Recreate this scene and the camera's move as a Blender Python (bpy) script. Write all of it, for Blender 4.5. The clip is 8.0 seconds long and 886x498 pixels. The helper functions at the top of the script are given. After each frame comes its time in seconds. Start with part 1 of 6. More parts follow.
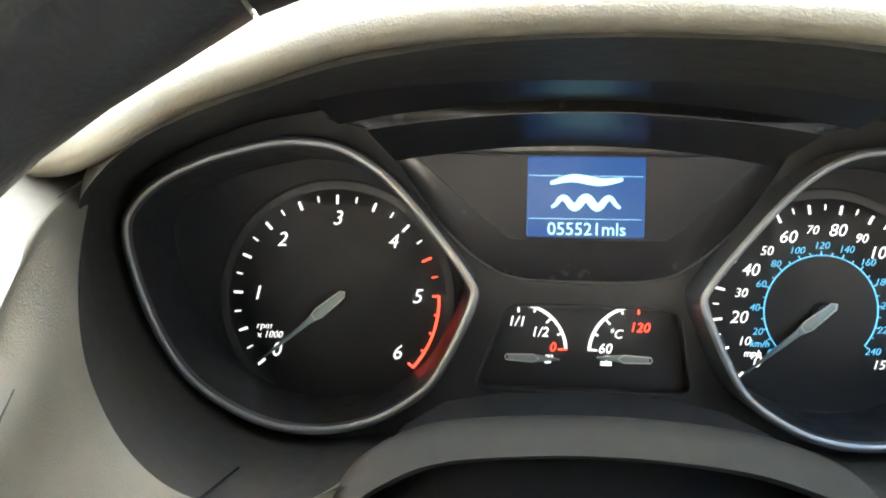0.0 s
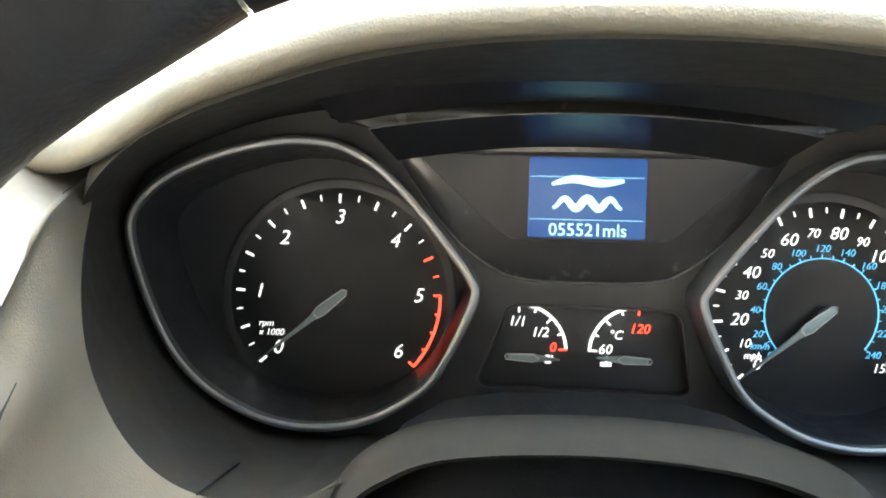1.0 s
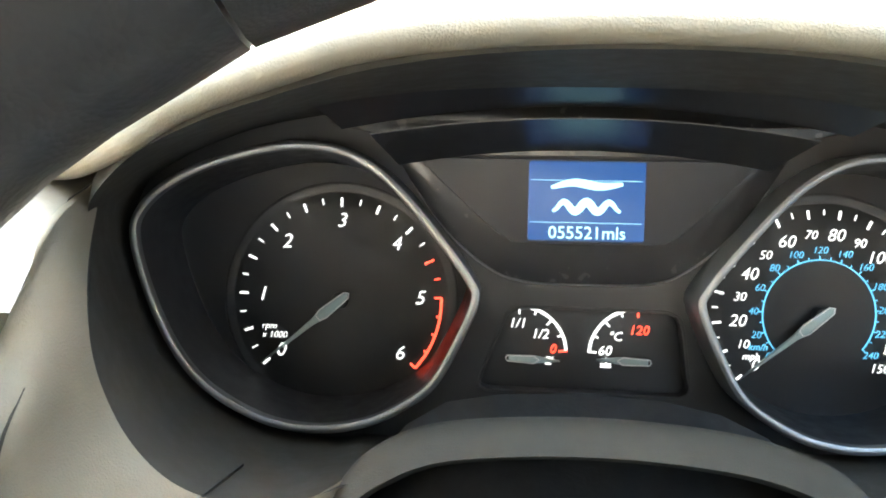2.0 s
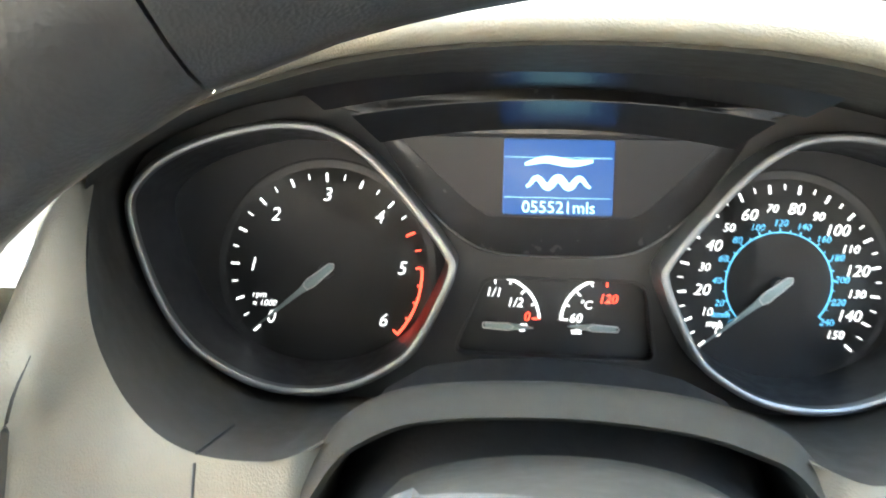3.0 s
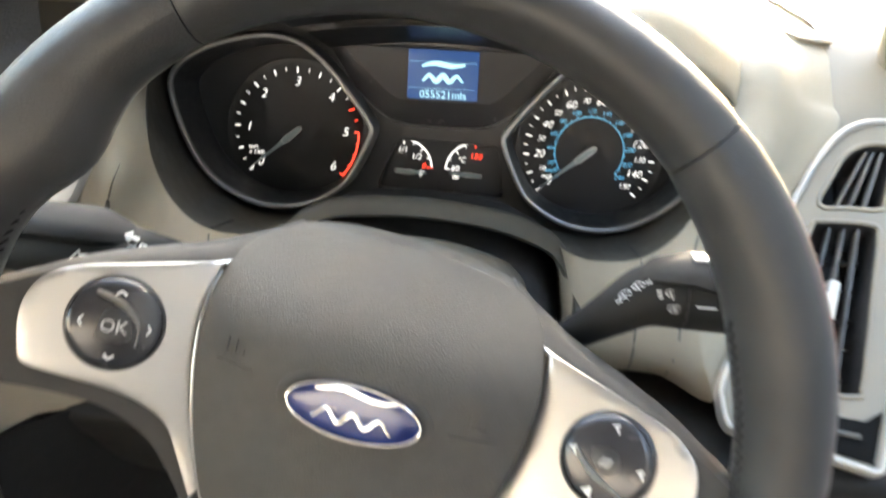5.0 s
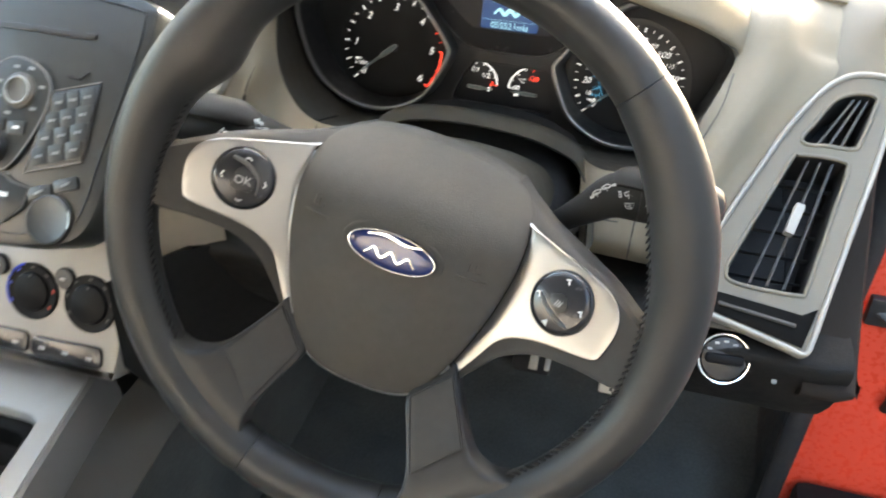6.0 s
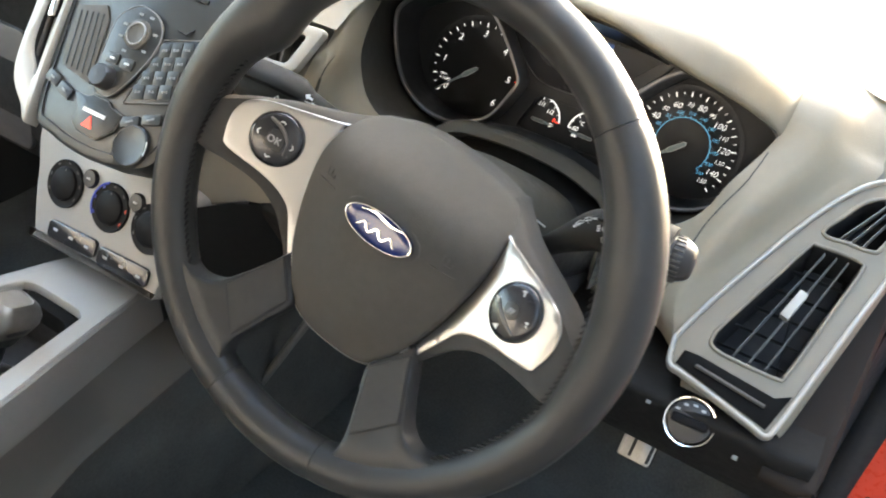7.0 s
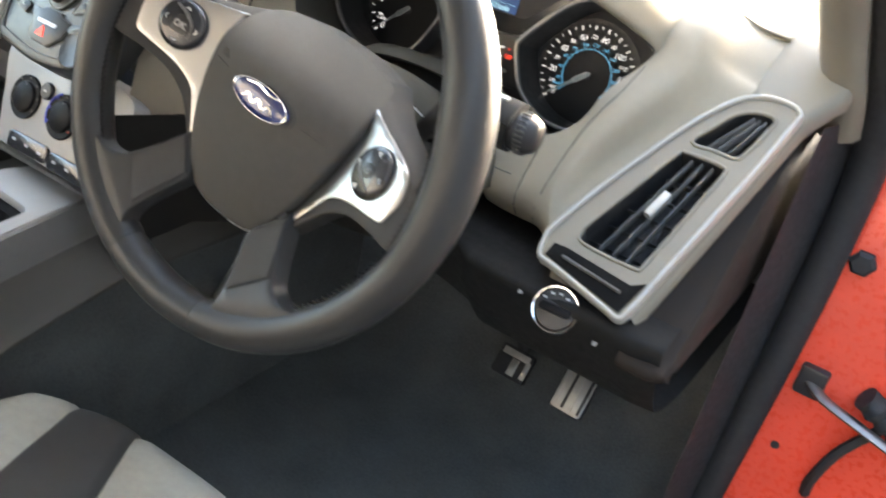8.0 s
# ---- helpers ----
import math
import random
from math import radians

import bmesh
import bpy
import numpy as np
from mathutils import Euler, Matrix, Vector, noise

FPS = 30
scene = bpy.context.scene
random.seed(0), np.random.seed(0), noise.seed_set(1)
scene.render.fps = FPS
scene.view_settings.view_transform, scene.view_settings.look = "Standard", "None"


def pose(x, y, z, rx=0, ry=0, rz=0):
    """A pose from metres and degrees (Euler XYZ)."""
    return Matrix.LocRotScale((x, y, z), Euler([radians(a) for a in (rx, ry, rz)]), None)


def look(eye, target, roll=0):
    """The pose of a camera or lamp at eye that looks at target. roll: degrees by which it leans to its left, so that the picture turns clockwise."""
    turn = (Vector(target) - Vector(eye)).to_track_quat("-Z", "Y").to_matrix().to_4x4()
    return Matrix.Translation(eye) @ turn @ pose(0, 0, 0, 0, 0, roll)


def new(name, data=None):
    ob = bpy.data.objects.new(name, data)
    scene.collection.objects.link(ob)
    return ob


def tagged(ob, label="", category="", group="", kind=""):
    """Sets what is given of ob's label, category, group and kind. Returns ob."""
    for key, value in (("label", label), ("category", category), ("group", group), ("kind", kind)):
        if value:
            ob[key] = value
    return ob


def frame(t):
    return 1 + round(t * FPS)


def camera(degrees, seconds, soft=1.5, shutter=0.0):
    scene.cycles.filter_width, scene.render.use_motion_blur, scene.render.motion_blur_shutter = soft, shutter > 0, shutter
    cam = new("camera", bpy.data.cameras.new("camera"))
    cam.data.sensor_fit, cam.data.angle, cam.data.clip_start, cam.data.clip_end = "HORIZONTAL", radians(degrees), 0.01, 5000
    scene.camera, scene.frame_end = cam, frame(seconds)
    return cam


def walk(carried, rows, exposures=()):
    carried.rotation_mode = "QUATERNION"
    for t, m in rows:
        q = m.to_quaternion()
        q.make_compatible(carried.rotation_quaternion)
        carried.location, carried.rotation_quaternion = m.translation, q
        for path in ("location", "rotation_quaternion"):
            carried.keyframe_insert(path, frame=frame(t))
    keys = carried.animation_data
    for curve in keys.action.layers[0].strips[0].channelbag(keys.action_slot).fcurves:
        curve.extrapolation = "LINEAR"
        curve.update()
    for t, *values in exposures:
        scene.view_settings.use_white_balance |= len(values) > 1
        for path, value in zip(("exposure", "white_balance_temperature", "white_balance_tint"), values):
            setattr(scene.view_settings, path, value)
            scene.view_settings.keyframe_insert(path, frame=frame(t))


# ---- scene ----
from mathutils.geometry import delaunay_2d_cdt

cam = camera(56.9, 8.0, soft=1.9, shutter=0.5)
PATH = [
    (0, (-0.0454, -0.3735, 1.0612), (-0.0905, 0.5902, 0.7979), 0.29),
    (0.5, (-0.0440, -0.3746, 1.0602), (-0.0934, 0.5899, 0.8007), 0.67),
    (1, (-0.0436, -0.3752, 1.0610), (-0.0949, 0.5885, 0.7988), 0.74),
    (2.5, (-0.0397, -0.3834, 1.0688), (-0.0955, 0.5775, 0.7976), 0.38),
    (3, (-0.0316, -0.3969, 1.0764), (-0.0845, 0.5521, 0.7656), 0.45),
    (3.5, (-0.0165, -0.4326, 1.0872), (-0.0738, 0.5051, 0.7445), 0.55),
    (4, (-0.0023, -0.4773, 1.0899), (-0.0622, 0.4518, 0.7250), 0.91),
    (4.5, (0.0318, -0.5387, 1.1185), (-0.0346, 0.3799, 0.7290), 0.97),
    (5, (0.0617, -0.6156, 1.1345), (-0.0186, 0.2828, 0.7027), 2.05),
    (5.2, (0.0790, -0.6541, 1.1478), (-0.0072, 0.2283, 0.6853), 2.37),
    (6.3, (0.1704, -0.7647, 1.2084), (-0.0956, 0.0294, 0.6619), 5.13),
    (6.5, (0.1929, -0.7659, 1.2069), (-0.1077, 0.0251, 0.6740), 7.86),
    (7, (0.2627, -0.7656, 1.2065), (-0.1152, 0.0108, 0.7022), 10.97),
    (7.5, (0.3555, -0.7930, 1.1810), (-0.0659, -0.0265, 0.6964), 11.52),
    (8, (0.4374, -0.7791, 1.1462), (0.0055, -0.0104, 0.6746), 12.27),
]
walk(cam, [(t, look(eye, target, roll)) for t, eye, target, roll in PATH],
     [(0, 5.25, 6470, 5), (2.3, 5.6, 6420, 4), (3.0, 5.85, 6320, 4), (3.5, 5.95, 6270, 5), (4.5, 5.6, 6720, 9), (5.0, 4.92, 6820, 9), (6.3, 4.58, 6850, 9), (7.4, 4.48, 6850, 10), (8, 4.58, 6900, 11)])

# ---- light ----
SUN_EL, SUN_AZ = 13.0, 14.0          # degrees: height, and bearing clockwise from straight ahead (+y)
world = bpy.data.worlds.new("sky")
scene.world = world
world.use_nodes = True
wn = world.node_tree.nodes
sky = wn.new("ShaderNodeTexSky")
sky.sky_type, sky.sun_disc = "NISHITA", False
sky.sun_elevation, sky.sun_rotation = radians(SUN_EL), radians(SUN_AZ)
sky.air_density, sky.dust_density, sky.ozone_density = 1.0, 3.5, 1.0
world.node_tree.links.new(sky.outputs[0], wn["Background"].inputs[0])
wn["Background"].inputs[1].default_value = 0.15
sun = new("sun", bpy.data.lights.new("sun", "SUN"))
sun.data.energy, sun.data.angle, sun.data.color = 1.8, radians(9), (1.0, 0.96, 0.9)
sun_way = Vector((math.sin(radians(SUN_AZ)) * math.cos(radians(SUN_EL)), math.cos(radians(SUN_AZ)) * math.cos(radians(SUN_EL)), math.sin(radians(SUN_EL))))
sun.matrix_world = look(sun_way * 20, (0, 0, 0))


# ---- materials ----
def material(name, colour, rough=0.5, metal=0.0, vary=0.12, vary_scale=6.0, grain=0.0, grain_scale=500.0, leather=0.0, leather_scale=420.0, coat=0.0, brushed=0.0, rough_vary=0.08, glow=None, glow_strength=0.0, spec=0.5):
    """A surface with colour and gloss varied at two scales, and a fine relief in metres."""
    m = bpy.data.materials.new(name)
    m.use_nodes = True
    nt = m.node_tree
    n, l = nt.nodes, nt.links
    p = n["Principled BSDF"]
    p.inputs["Metallic"].default_value = metal
    p.inputs["Coat Weight"].default_value = coat
    p.inputs["Specular IOR Level"].default_value = spec
    co = n.new("ShaderNodeTexCoord")
    big, small = n.new("ShaderNodeTexNoise"), n.new("ShaderNodeTexNoise")
    big.inputs["Scale"].default_value, small.inputs["Scale"].default_value = vary_scale, vary_scale * 22
    big.inputs["Detail"].default_value, small.inputs["Detail"].default_value = 4, 3
    for t in (big, small):
        l.new(co.outputs["Object"], t.inputs["Vector"])
    mix = n.new("ShaderNodeMath")
    mix.operation = "ADD"
    l.new(big.outputs["Fac"], mix.inputs[0])
    l.new(small.outputs["Fac"], mix.inputs[1])
    ramp = n.new("ShaderNodeMapRange")
    ramp.inputs["From Min"].default_value, ramp.inputs["From Max"].default_value = 0.6, 1.4
    ramp.inputs["To Min"].default_value, ramp.inputs["To Max"].default_value = 1 - vary, 1 + vary
    l.new(mix.outputs[0], ramp.inputs["Value"])
    tint = n.new("ShaderNodeVectorMath")
    tint.operation = "SCALE"
    tint.inputs[0].default_value = colour
    l.new(ramp.outputs[0], tint.inputs["Scale"])
    l.new(tint.outputs[0], p.inputs["Base Color"])
    gloss = n.new("ShaderNodeMapRange")
    gloss.inputs["From Min"].default_value, gloss.inputs["From Max"].default_value = 0.3, 0.7
    gloss.inputs["To Min"].default_value, gloss.inputs["To Max"].default_value = max(rough - rough_vary, 0.02), min(rough + rough_vary, 1)
    l.new(small.outputs["Fac"], gloss.inputs["Value"])
    l.new(gloss.outputs[0], p.inputs["Roughness"])
    last = None
    if grain:
        g, b = n.new("ShaderNodeTexNoise"), n.new("ShaderNodeBump")
        g.inputs["Scale"].default_value, g.inputs["Detail"].default_value = grain_scale, 2
        if brushed:
            s = n.new("ShaderNodeMapping")
            s.inputs["Scale"].default_value = (0.05, 1, 1)
            l.new(co.outputs["Object"], s.inputs["Vector"])
            l.new(s.outputs[0], g.inputs["Vector"])
        else:
            l.new(co.outputs["Object"], g.inputs["Vector"])
        b.inputs["Strength"].default_value, b.inputs["Distance"].default_value = grain, 0.0006
        l.new(g.outputs["Fac"], b.inputs["Height"])
        last = b
    if leather:
        v, b = n.new("ShaderNodeTexVoronoi"), n.new("ShaderNodeBump")
        v.inputs["Scale"].default_value = leather_scale
        warp = n.new("ShaderNodeVectorMath")
        warp.operation = "MULTIPLY_ADD"
        warp.inputs[1].default_value = (0.004, 0.004, 0.004)
        l.new(small.outputs["Color"], warp.inputs[0])
        l.new(co.outputs["Object"], warp.inputs[2])
        l.new(warp.outputs[0], v.inputs["Vector"])
        b.inputs["Strength"].default_value, b.inputs["Distance"].default_value = leather, 0.0008
        l.new(v.outputs["Distance"], b.inputs["Height"])
        if last:
            l.new(last.outputs[0], b.inputs["Normal"])
        last = b
    if last:
        l.new(last.outputs[0], p.inputs["Normal"])
    if glow:
        p.inputs["Emission Color"].default_value = (*glow, 1)
        p.inputs["Emission Strength"].default_value = glow_strength
    return m


BEIGE = material("stone_leather_grain", (0.240, 0.210, 0.158), 0.55, leather=0.26, leather_scale=1150, vary=0.07)
BEIGE_PLAIN = material("stone_plastic", (0.168, 0.148, 0.112), 0.5, grain=0.25, grain_scale=1500, vary=0.06)
CHARCOAL = material("charcoal_plastic", (0.048, 0.047, 0.047), 0.5, grain=0.3, grain_scale=1400)
ARCH_GREY = material("warm_grey_arch", (0.062, 0.058, 0.048), 0.7, spec=0.12, grain=0.2, grain_scale=1400)
VISOR_BLACK = material("visor_black", (0.018, 0.018, 0.020), 0.34, rough_vary=0.03)
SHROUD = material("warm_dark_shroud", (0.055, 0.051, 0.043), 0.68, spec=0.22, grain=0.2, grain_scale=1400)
CHARCOAL_SOFT = material("charcoal_soft_plastic", (0.014, 0.0138, 0.0135), 0.74, spec=0.15, leather=0.3, leather_scale=700)
GREY_PLASTIC = material("grey_plastic", (0.066, 0.063, 0.056), 0.58, grain=0.25, grain_scale=1400)
CONSOLE_GREY = material("warm_grey_plastic", (0.145, 0.141, 0.133), 0.5, grain=0.25, grain_scale=1400)
BLACK_GLOSS = material("gloss_black", (0.022, 0.022, 0.025), 0.24, coat=0.3, rough_vary=0.04)
BLACK_SATIN = material("satin_black", (0.022, 0.022, 0.023), 0.36)
DIAL_BLACK = material("dial_black", (0.032, 0.032, 0.034), 0.45, vary=0.05)
RIM_LEATHER = material("black_leather", (0.028, 0.0278, 0.0275), 0.40, spec=0.42, leather=0.09, leather_scale=1800, rough_vary=0.05)
RIM_GRIP = material("perforated_leather", (0.028, 0.0278, 0.0275), 0.41, spec=0.40, leather=0.10, leather_scale=1000, rough_vary=0.05)
AIRBAG = material("airbag_cover", (0.072, 0.069, 0.063), 0.66, spec=0.10, leather=0.32, leather_scale=1300)
SPOKE_DARK = material("dark_spoke_plastic", (0.055, 0.053, 0.050), 0.66, spec=0.10, grain=0.2, grain_scale=1500)
SATIN_SILVER = material("satin_silver", (0.43, 0.427, 0.42), 0.33, metal=0.95, vary=0.015, rough_vary=0.008)
SILVER_PAINT = material("silver_paint", (0.30, 0.292, 0.275), 0.45, metal=0.1, grain=0.06, grain_scale=2500, vary=0.05)
PALE_TRIM = material("pale_silver_trim", (0.37, 0.352, 0.315), 0.42, metal=0.25, vary=0.02, rough_vary=0.03)
CHROME = material("chrome", (0.78, 0.78, 0.78), 0.1, metal=1.0, vary=0.03, rough_vary=0.03)
BEZEL_METAL = material("dark_chrome", (0.30, 0.30, 0.30), 0.40, metal=0.9, vary=0.02, rough_vary=0.01)
WHITE_PRINT = material("white_backlit_print", (0.8, 0.8, 0.8), 0.5, glow=(1, 1, 0.98), glow_strength=0.05, vary=0.02)
GREY_PRINT = material("grey_print", (0.42, 0.42, 0.42), 0.5, vary=0.03)
DIM_PRINT = material("dim_grey_print", (0.20, 0.205, 0.20), 0.5, vary=0.05)
PALE_PRINT = material("white_print", (0.75, 0.75, 0.73), 0.5, vary=0.03)
RED_PRINT = material("red_backlit_print", (0.75, 0.05, 0.03), 0.5, glow=(1, 0.07, 0.035), glow_strength=0.09, vary=0.02)
BLUE_PRINT = material("blue_backlit_print", (0.12, 0.40, 0.56), 0.5, glow=(0.10, 0.40, 0.66), glow_strength=0.05, vary=0.02)
NEEDLE = material("pale_needle", (0.33, 0.40, 0.40), 0.35, vary=0.03)
SCREEN_BLUE = material("blue_display", (0.008, 0.025, 0.05), 0.4, glow=(0.020, 0.072, 0.25), glow_strength=0.036, vary=0.02)
SCREEN_PIXEL = material("lit_display_pixels", (0.3, 0.5, 0.5), 0.5, glow=(0.45, 0.88, 0.98), glow_strength=0.048, vary=0.02)
LENS_GREY = material("smoked_lens", (0.024, 0.024, 0.028), 0.45)
BADGE_BLUE = material("badge_blue", (0.010, 0.020, 0.10), 0.2, coat=0.6)
RED_PAINT = material("red_car_paint", (0.74, 0.072, 0.038), 0.3, coat=0.6, vary=0.05)
RUBBER = material("black_rubber", (0.016, 0.016, 0.017), 0.7, grain=0.3)
CARPET = material("dark_carpet", (0.098, 0.104, 0.100), 0.95, grain=1.0, grain_scale=900, vary=0.35, vary_scale=12)
SEAT_PALE = material("pale_seat_fabric", (0.335, 0.318, 0.268), 0.9, grain=0.9, grain_scale=1300, vary=0.12)
SEAT_DARK = material("dark_seat_fabric", (0.040, 0.038, 0.034), 0.9, grain=0.9, grain_scale=1300, vary=0.2)
STEEL = material("worn_steel", (0.24, 0.23, 0.215), 0.48, metal=1.0, vary=0.2)
PEDAL_STEEL = material("brushed_pedal_steel", (0.33, 0.32, 0.30), 0.42, metal=0.9, vary=0.15)
HEADLINER = material("pale_headliner", (0.55, 0.53, 0.48), 0.95, grain=0.5, grain_scale=900)
ASPHALT = material("asphalt", (0.055, 0.055, 0.055), 0.9, grain=0.8, grain_scale=300, vary=0.25, vary_scale=1.5)
SCREEN_DARK = material("dark_screen", (0.012, 0.03, 0.035), 0.12, vary=0.05)
RADIO_GREY = material("radio_panel_grey", (0.022, 0.0235, 0.0225), 0.36, grain=0.12, grain_scale=2000)
SLAT_GREY = material("slat_grey", (0.11, 0.108, 0.103), 0.4)
STALK_BLACK = material("stalk_black", (0.019, 0.019, 0.019), 0.66, spec=0.10, grain=0.15, grain_scale=1600)
END_BROWN = material("brown_grey_plastic", (0.024, 0.019, 0.016), 0.85, spec=0.15, grain=0.25, grain_scale=1400)
PLASTER = material("grey_plaster", (0.25, 0.25, 0.25), 0.9, grain=0.5, grain_scale=60)
DIAL_KNOB = material("matt_black_knob", (0.007, 0.007, 0.008), 0.5, spec=0.12)
FOOT_BLACK = material("matt_black_plastic", (0.006, 0.0058, 0.0055), 0.6, spec=0.05)
BLUE_DOT = material("blue_dial_print", (0.03, 0.06, 0.5), 0.5)


def glass_material():
    m = bpy.data.materials.new("windscreen_glass")
    m.use_nodes = True
    p = m.node_tree.nodes["Principled BSDF"]
    p.inputs["Base Color"].default_value = (0.96, 0.98, 0.97, 1)
    p.inputs["Roughness"].default_value, p.inputs["Transmission Weight"].default_value, p.inputs["IOR"].default_value = 0.0, 1.0, 1.05
    return m


GLASS = glass_material()


# ---- building helpers ----
def catmull(points, n, closed=False):
    """n points along a smooth curve through the given ones (even steps of the parameter)."""
    p = [Vector(q) for q in points]
    k = len(p)
    out = []
    for i in range(n):
        s = i / n * k if closed else i / (n - 1) * (k - 1)
        j = min(int(s), k - 1 if closed else k - 2)
        f = s - j
        if closed:
            a, b, c, d = (p[(j + q) % k] for q in (-1, 0, 1, 2))
        else:
            a, b, c, d = p[max(j - 1, 0)], p[j], p[j + 1], p[min(j + 2, k - 1)]
        out.append(0.5 * ((2 * b) + (c - a) * f + (2 * a - 5 * b + 4 * c - d) * f * f + (3 * b - a - 3 * c + d) * f ** 3))
    return out


def mirrored(half):
    """A closed outline from its right half, listed from the bottom to the top on the middle line."""
    return list(half) + [(-q[0], *q[1:]) for q in reversed(half) if abs(q[0]) > 1e-6]


def inset(outline, d):
    """The 2D outline moved inwards by d (outlines run anticlockwise)."""
    k = len(outline)
    out = []
    for i in range(k):
        a, b, c = Vector(outline[i - 1][:2]), Vector(outline[i][:2]), Vector(outline[(i + 1) % k][:2])
        t = (c - a)
        t = t.normalized() if t.length > 1e-9 else Vector((1, 0))
        out.append(b + Vector((-t.y, t.x)) * d)
    return out


def ccw(outline):
    area = sum(outline[i - 1][0] * q[1] - q[0] * outline[i - 1][1] for i, q in enumerate(outline))
    return list(outline) if area > 0 else list(reversed(outline))


def loft(rings, m=Matrix(), closed=True, cap_first=False, cap_last=False, loop=False):
    """A skin over rings of equally many points."""
    bm = bmesh.new()
    rows = [[bm.verts.new(m @ Vector(q)) for q in r] for r in rings]
    k = len(rows[0])
    pairs = list(zip(rows, rows[1:])) + ([(rows[-1], rows[0])] if loop else [])
    for a, b in pairs:
        for i in range(k if closed else k - 1):
            j = (i + 1) % k
            bm.faces.new((a[i], a[j], b[j], b[i]))
    if cap_first:
        bm.faces.new(list(reversed(rows[0])))
    if cap_last:
        bm.faces.new(rows[-1])
    bmesh.ops.recalc_face_normals(bm, faces=bm.faces)
    return bm


def plate(outline, thick, bevel, m=Matrix(), base=0.0, dome=0.0):
    """A slab with rounded front edges; its outline lies in the local xy plane and its front at base + thick."""
    o = ccw(outline)
    r = []
    for d, h in ((0, base), (0, base + thick - bevel), (bevel * 0.3, base + thick - bevel * 0.3), (bevel, base + thick)):
        r.append([(q[0], q[1], h) for q in (inset(o, d) if d else o)])
    if dome:
        c = Vector((sum(q[0] for q in r[-1]) / len(o), sum(q[1] for q in r[-1]) / len(o)))
        for f in (0.66, 0.33):
            r.append([(c.x + (q[0] - c.x) * f, c.y + (q[1] - c.y) * f, base + thick + dome * (1 - f * f)) for q in r[3]])
    return loft(r, m, cap_first=True, cap_last=True)


def frame_plate(outer, inner, thick, bevel, m=Matrix(), base=0.0, depth=0.0):
    """A raised frame between two outlines of equally many points; depth: how far its inner wall goes back."""
    o, i = [Vector(q[:2]) for q in outer], [Vector(q[:2]) for q in inner]
    mix = lambda f: [a.lerp(b, f) for a, b in zip(o, i)]
    width = sum((a - b).length for a, b in zip(o, i)) / len(o)
    f = min(bevel / width, 0.4)
    rings = [(o, base), (o, base + thick - bevel), (mix(f * 0.3), base + thick - bevel * 0.3), (mix(f), base + thick),
             (mix(1 - f), base + thick), (mix(1 - f * 0.3), base + thick - bevel * 0.3), (i, base + thick - bevel), (i, base - depth)]
    return loft([[(q.x, q.y, h) for q in r] for r, h in rings], m, loop=True)


def tube(path, radius, m=Matrix(), sides=12, closed=False, flat=1.0):
    """A round bar along a path; radius: a number or a function of 0..1; flat squeezes it along its second axis."""
    p = [Vector(q) for q in path]
    k = len(p)
    rings = []
    up = Vector((0, 0, 1))
    for i, q in enumerate(p):
        t = (p[(i + 1) % k] - p[i - 1]) if closed else (p[min(i + 1, k - 1)] - p[max(i - 1, 0)])
        t.normalize()
        if abs(t.dot(up)) > 0.95:
            up = Vector((0, 1, 0)) if abs(t.y) < 0.9 else Vector((1, 0, 0))
        a = t.cross(up).normalized()
        b = a.cross(t).normalized()
        r = radius(i / (k if closed else k - 1)) if callable(radius) else radius
        rings.append([q + a * math.cos(w) * r + b * math.sin(w) * r * flat for w in (2 * math.pi * s / sides for s in range(sides))])
    return loft(rings, m, cap_first=not closed, cap_last=not closed, loop=closed)


def box(sx, sy, sz, m=Matrix(), bevel=0.0):
    bm = bmesh.new()
    bmesh.ops.create_cube(bm, size=1.0, matrix=Matrix.Diagonal((sx, sy, sz, 1)))
    if bevel:
        bmesh.ops.bevel(bm, geom=bm.edges[:], offset=bevel, segments=2, profile=0.6, affect="EDGES")
    bm.transform(m)
    return bm


def lathe(profile, m=Matrix(), sides=32):
    """A turned form about the local z axis from (radius, height) pairs."""
    rings = [[(r * math.cos(w), r * math.sin(w), h) for w in (2 * math.pi * s / sides for s in range(sides))] for r, h in profile]
    return loft(rings, m, cap_first=profile[0][0] > 1e-5, cap_last=profile[-1][0] > 1e-5)


def joined(*bms):
    out = bmesh.new()
    for b in bms:
        me = bpy.data.meshes.new("t")
        b.to_mesh(me)
        out.from_mesh(me)
        b.free()
        bpy.data.meshes.remove(me)
    return out


def circle(r, n=32, cx=0.0, cy=0.0, squash=1.0, a0=0.0):
    return [(cx + r * math.cos(a0 + 2 * math.pi * i / n), cy + squash * r * math.sin(a0 + 2 * math.pi * i / n)) for i in range(n)]


def rounded(w, h, r, n=5, cx=0.0, cy=0.0):
    """A rounded rectangle, anticlockwise."""
    out = []
    for sx, sy, a0 in ((1, 1, 0), (-1, 1, 90), (-1, -1, 180), (1, -1, 270)):
        for i in range(n):
            a = radians(a0 + 90 * i / (n - 1))
            out.append((cx + sx * (w / 2 - r) + r * math.cos(a), cy + sy * (h / 2 - r) + r * math.sin(a)))
    return out


TEXTS = {}


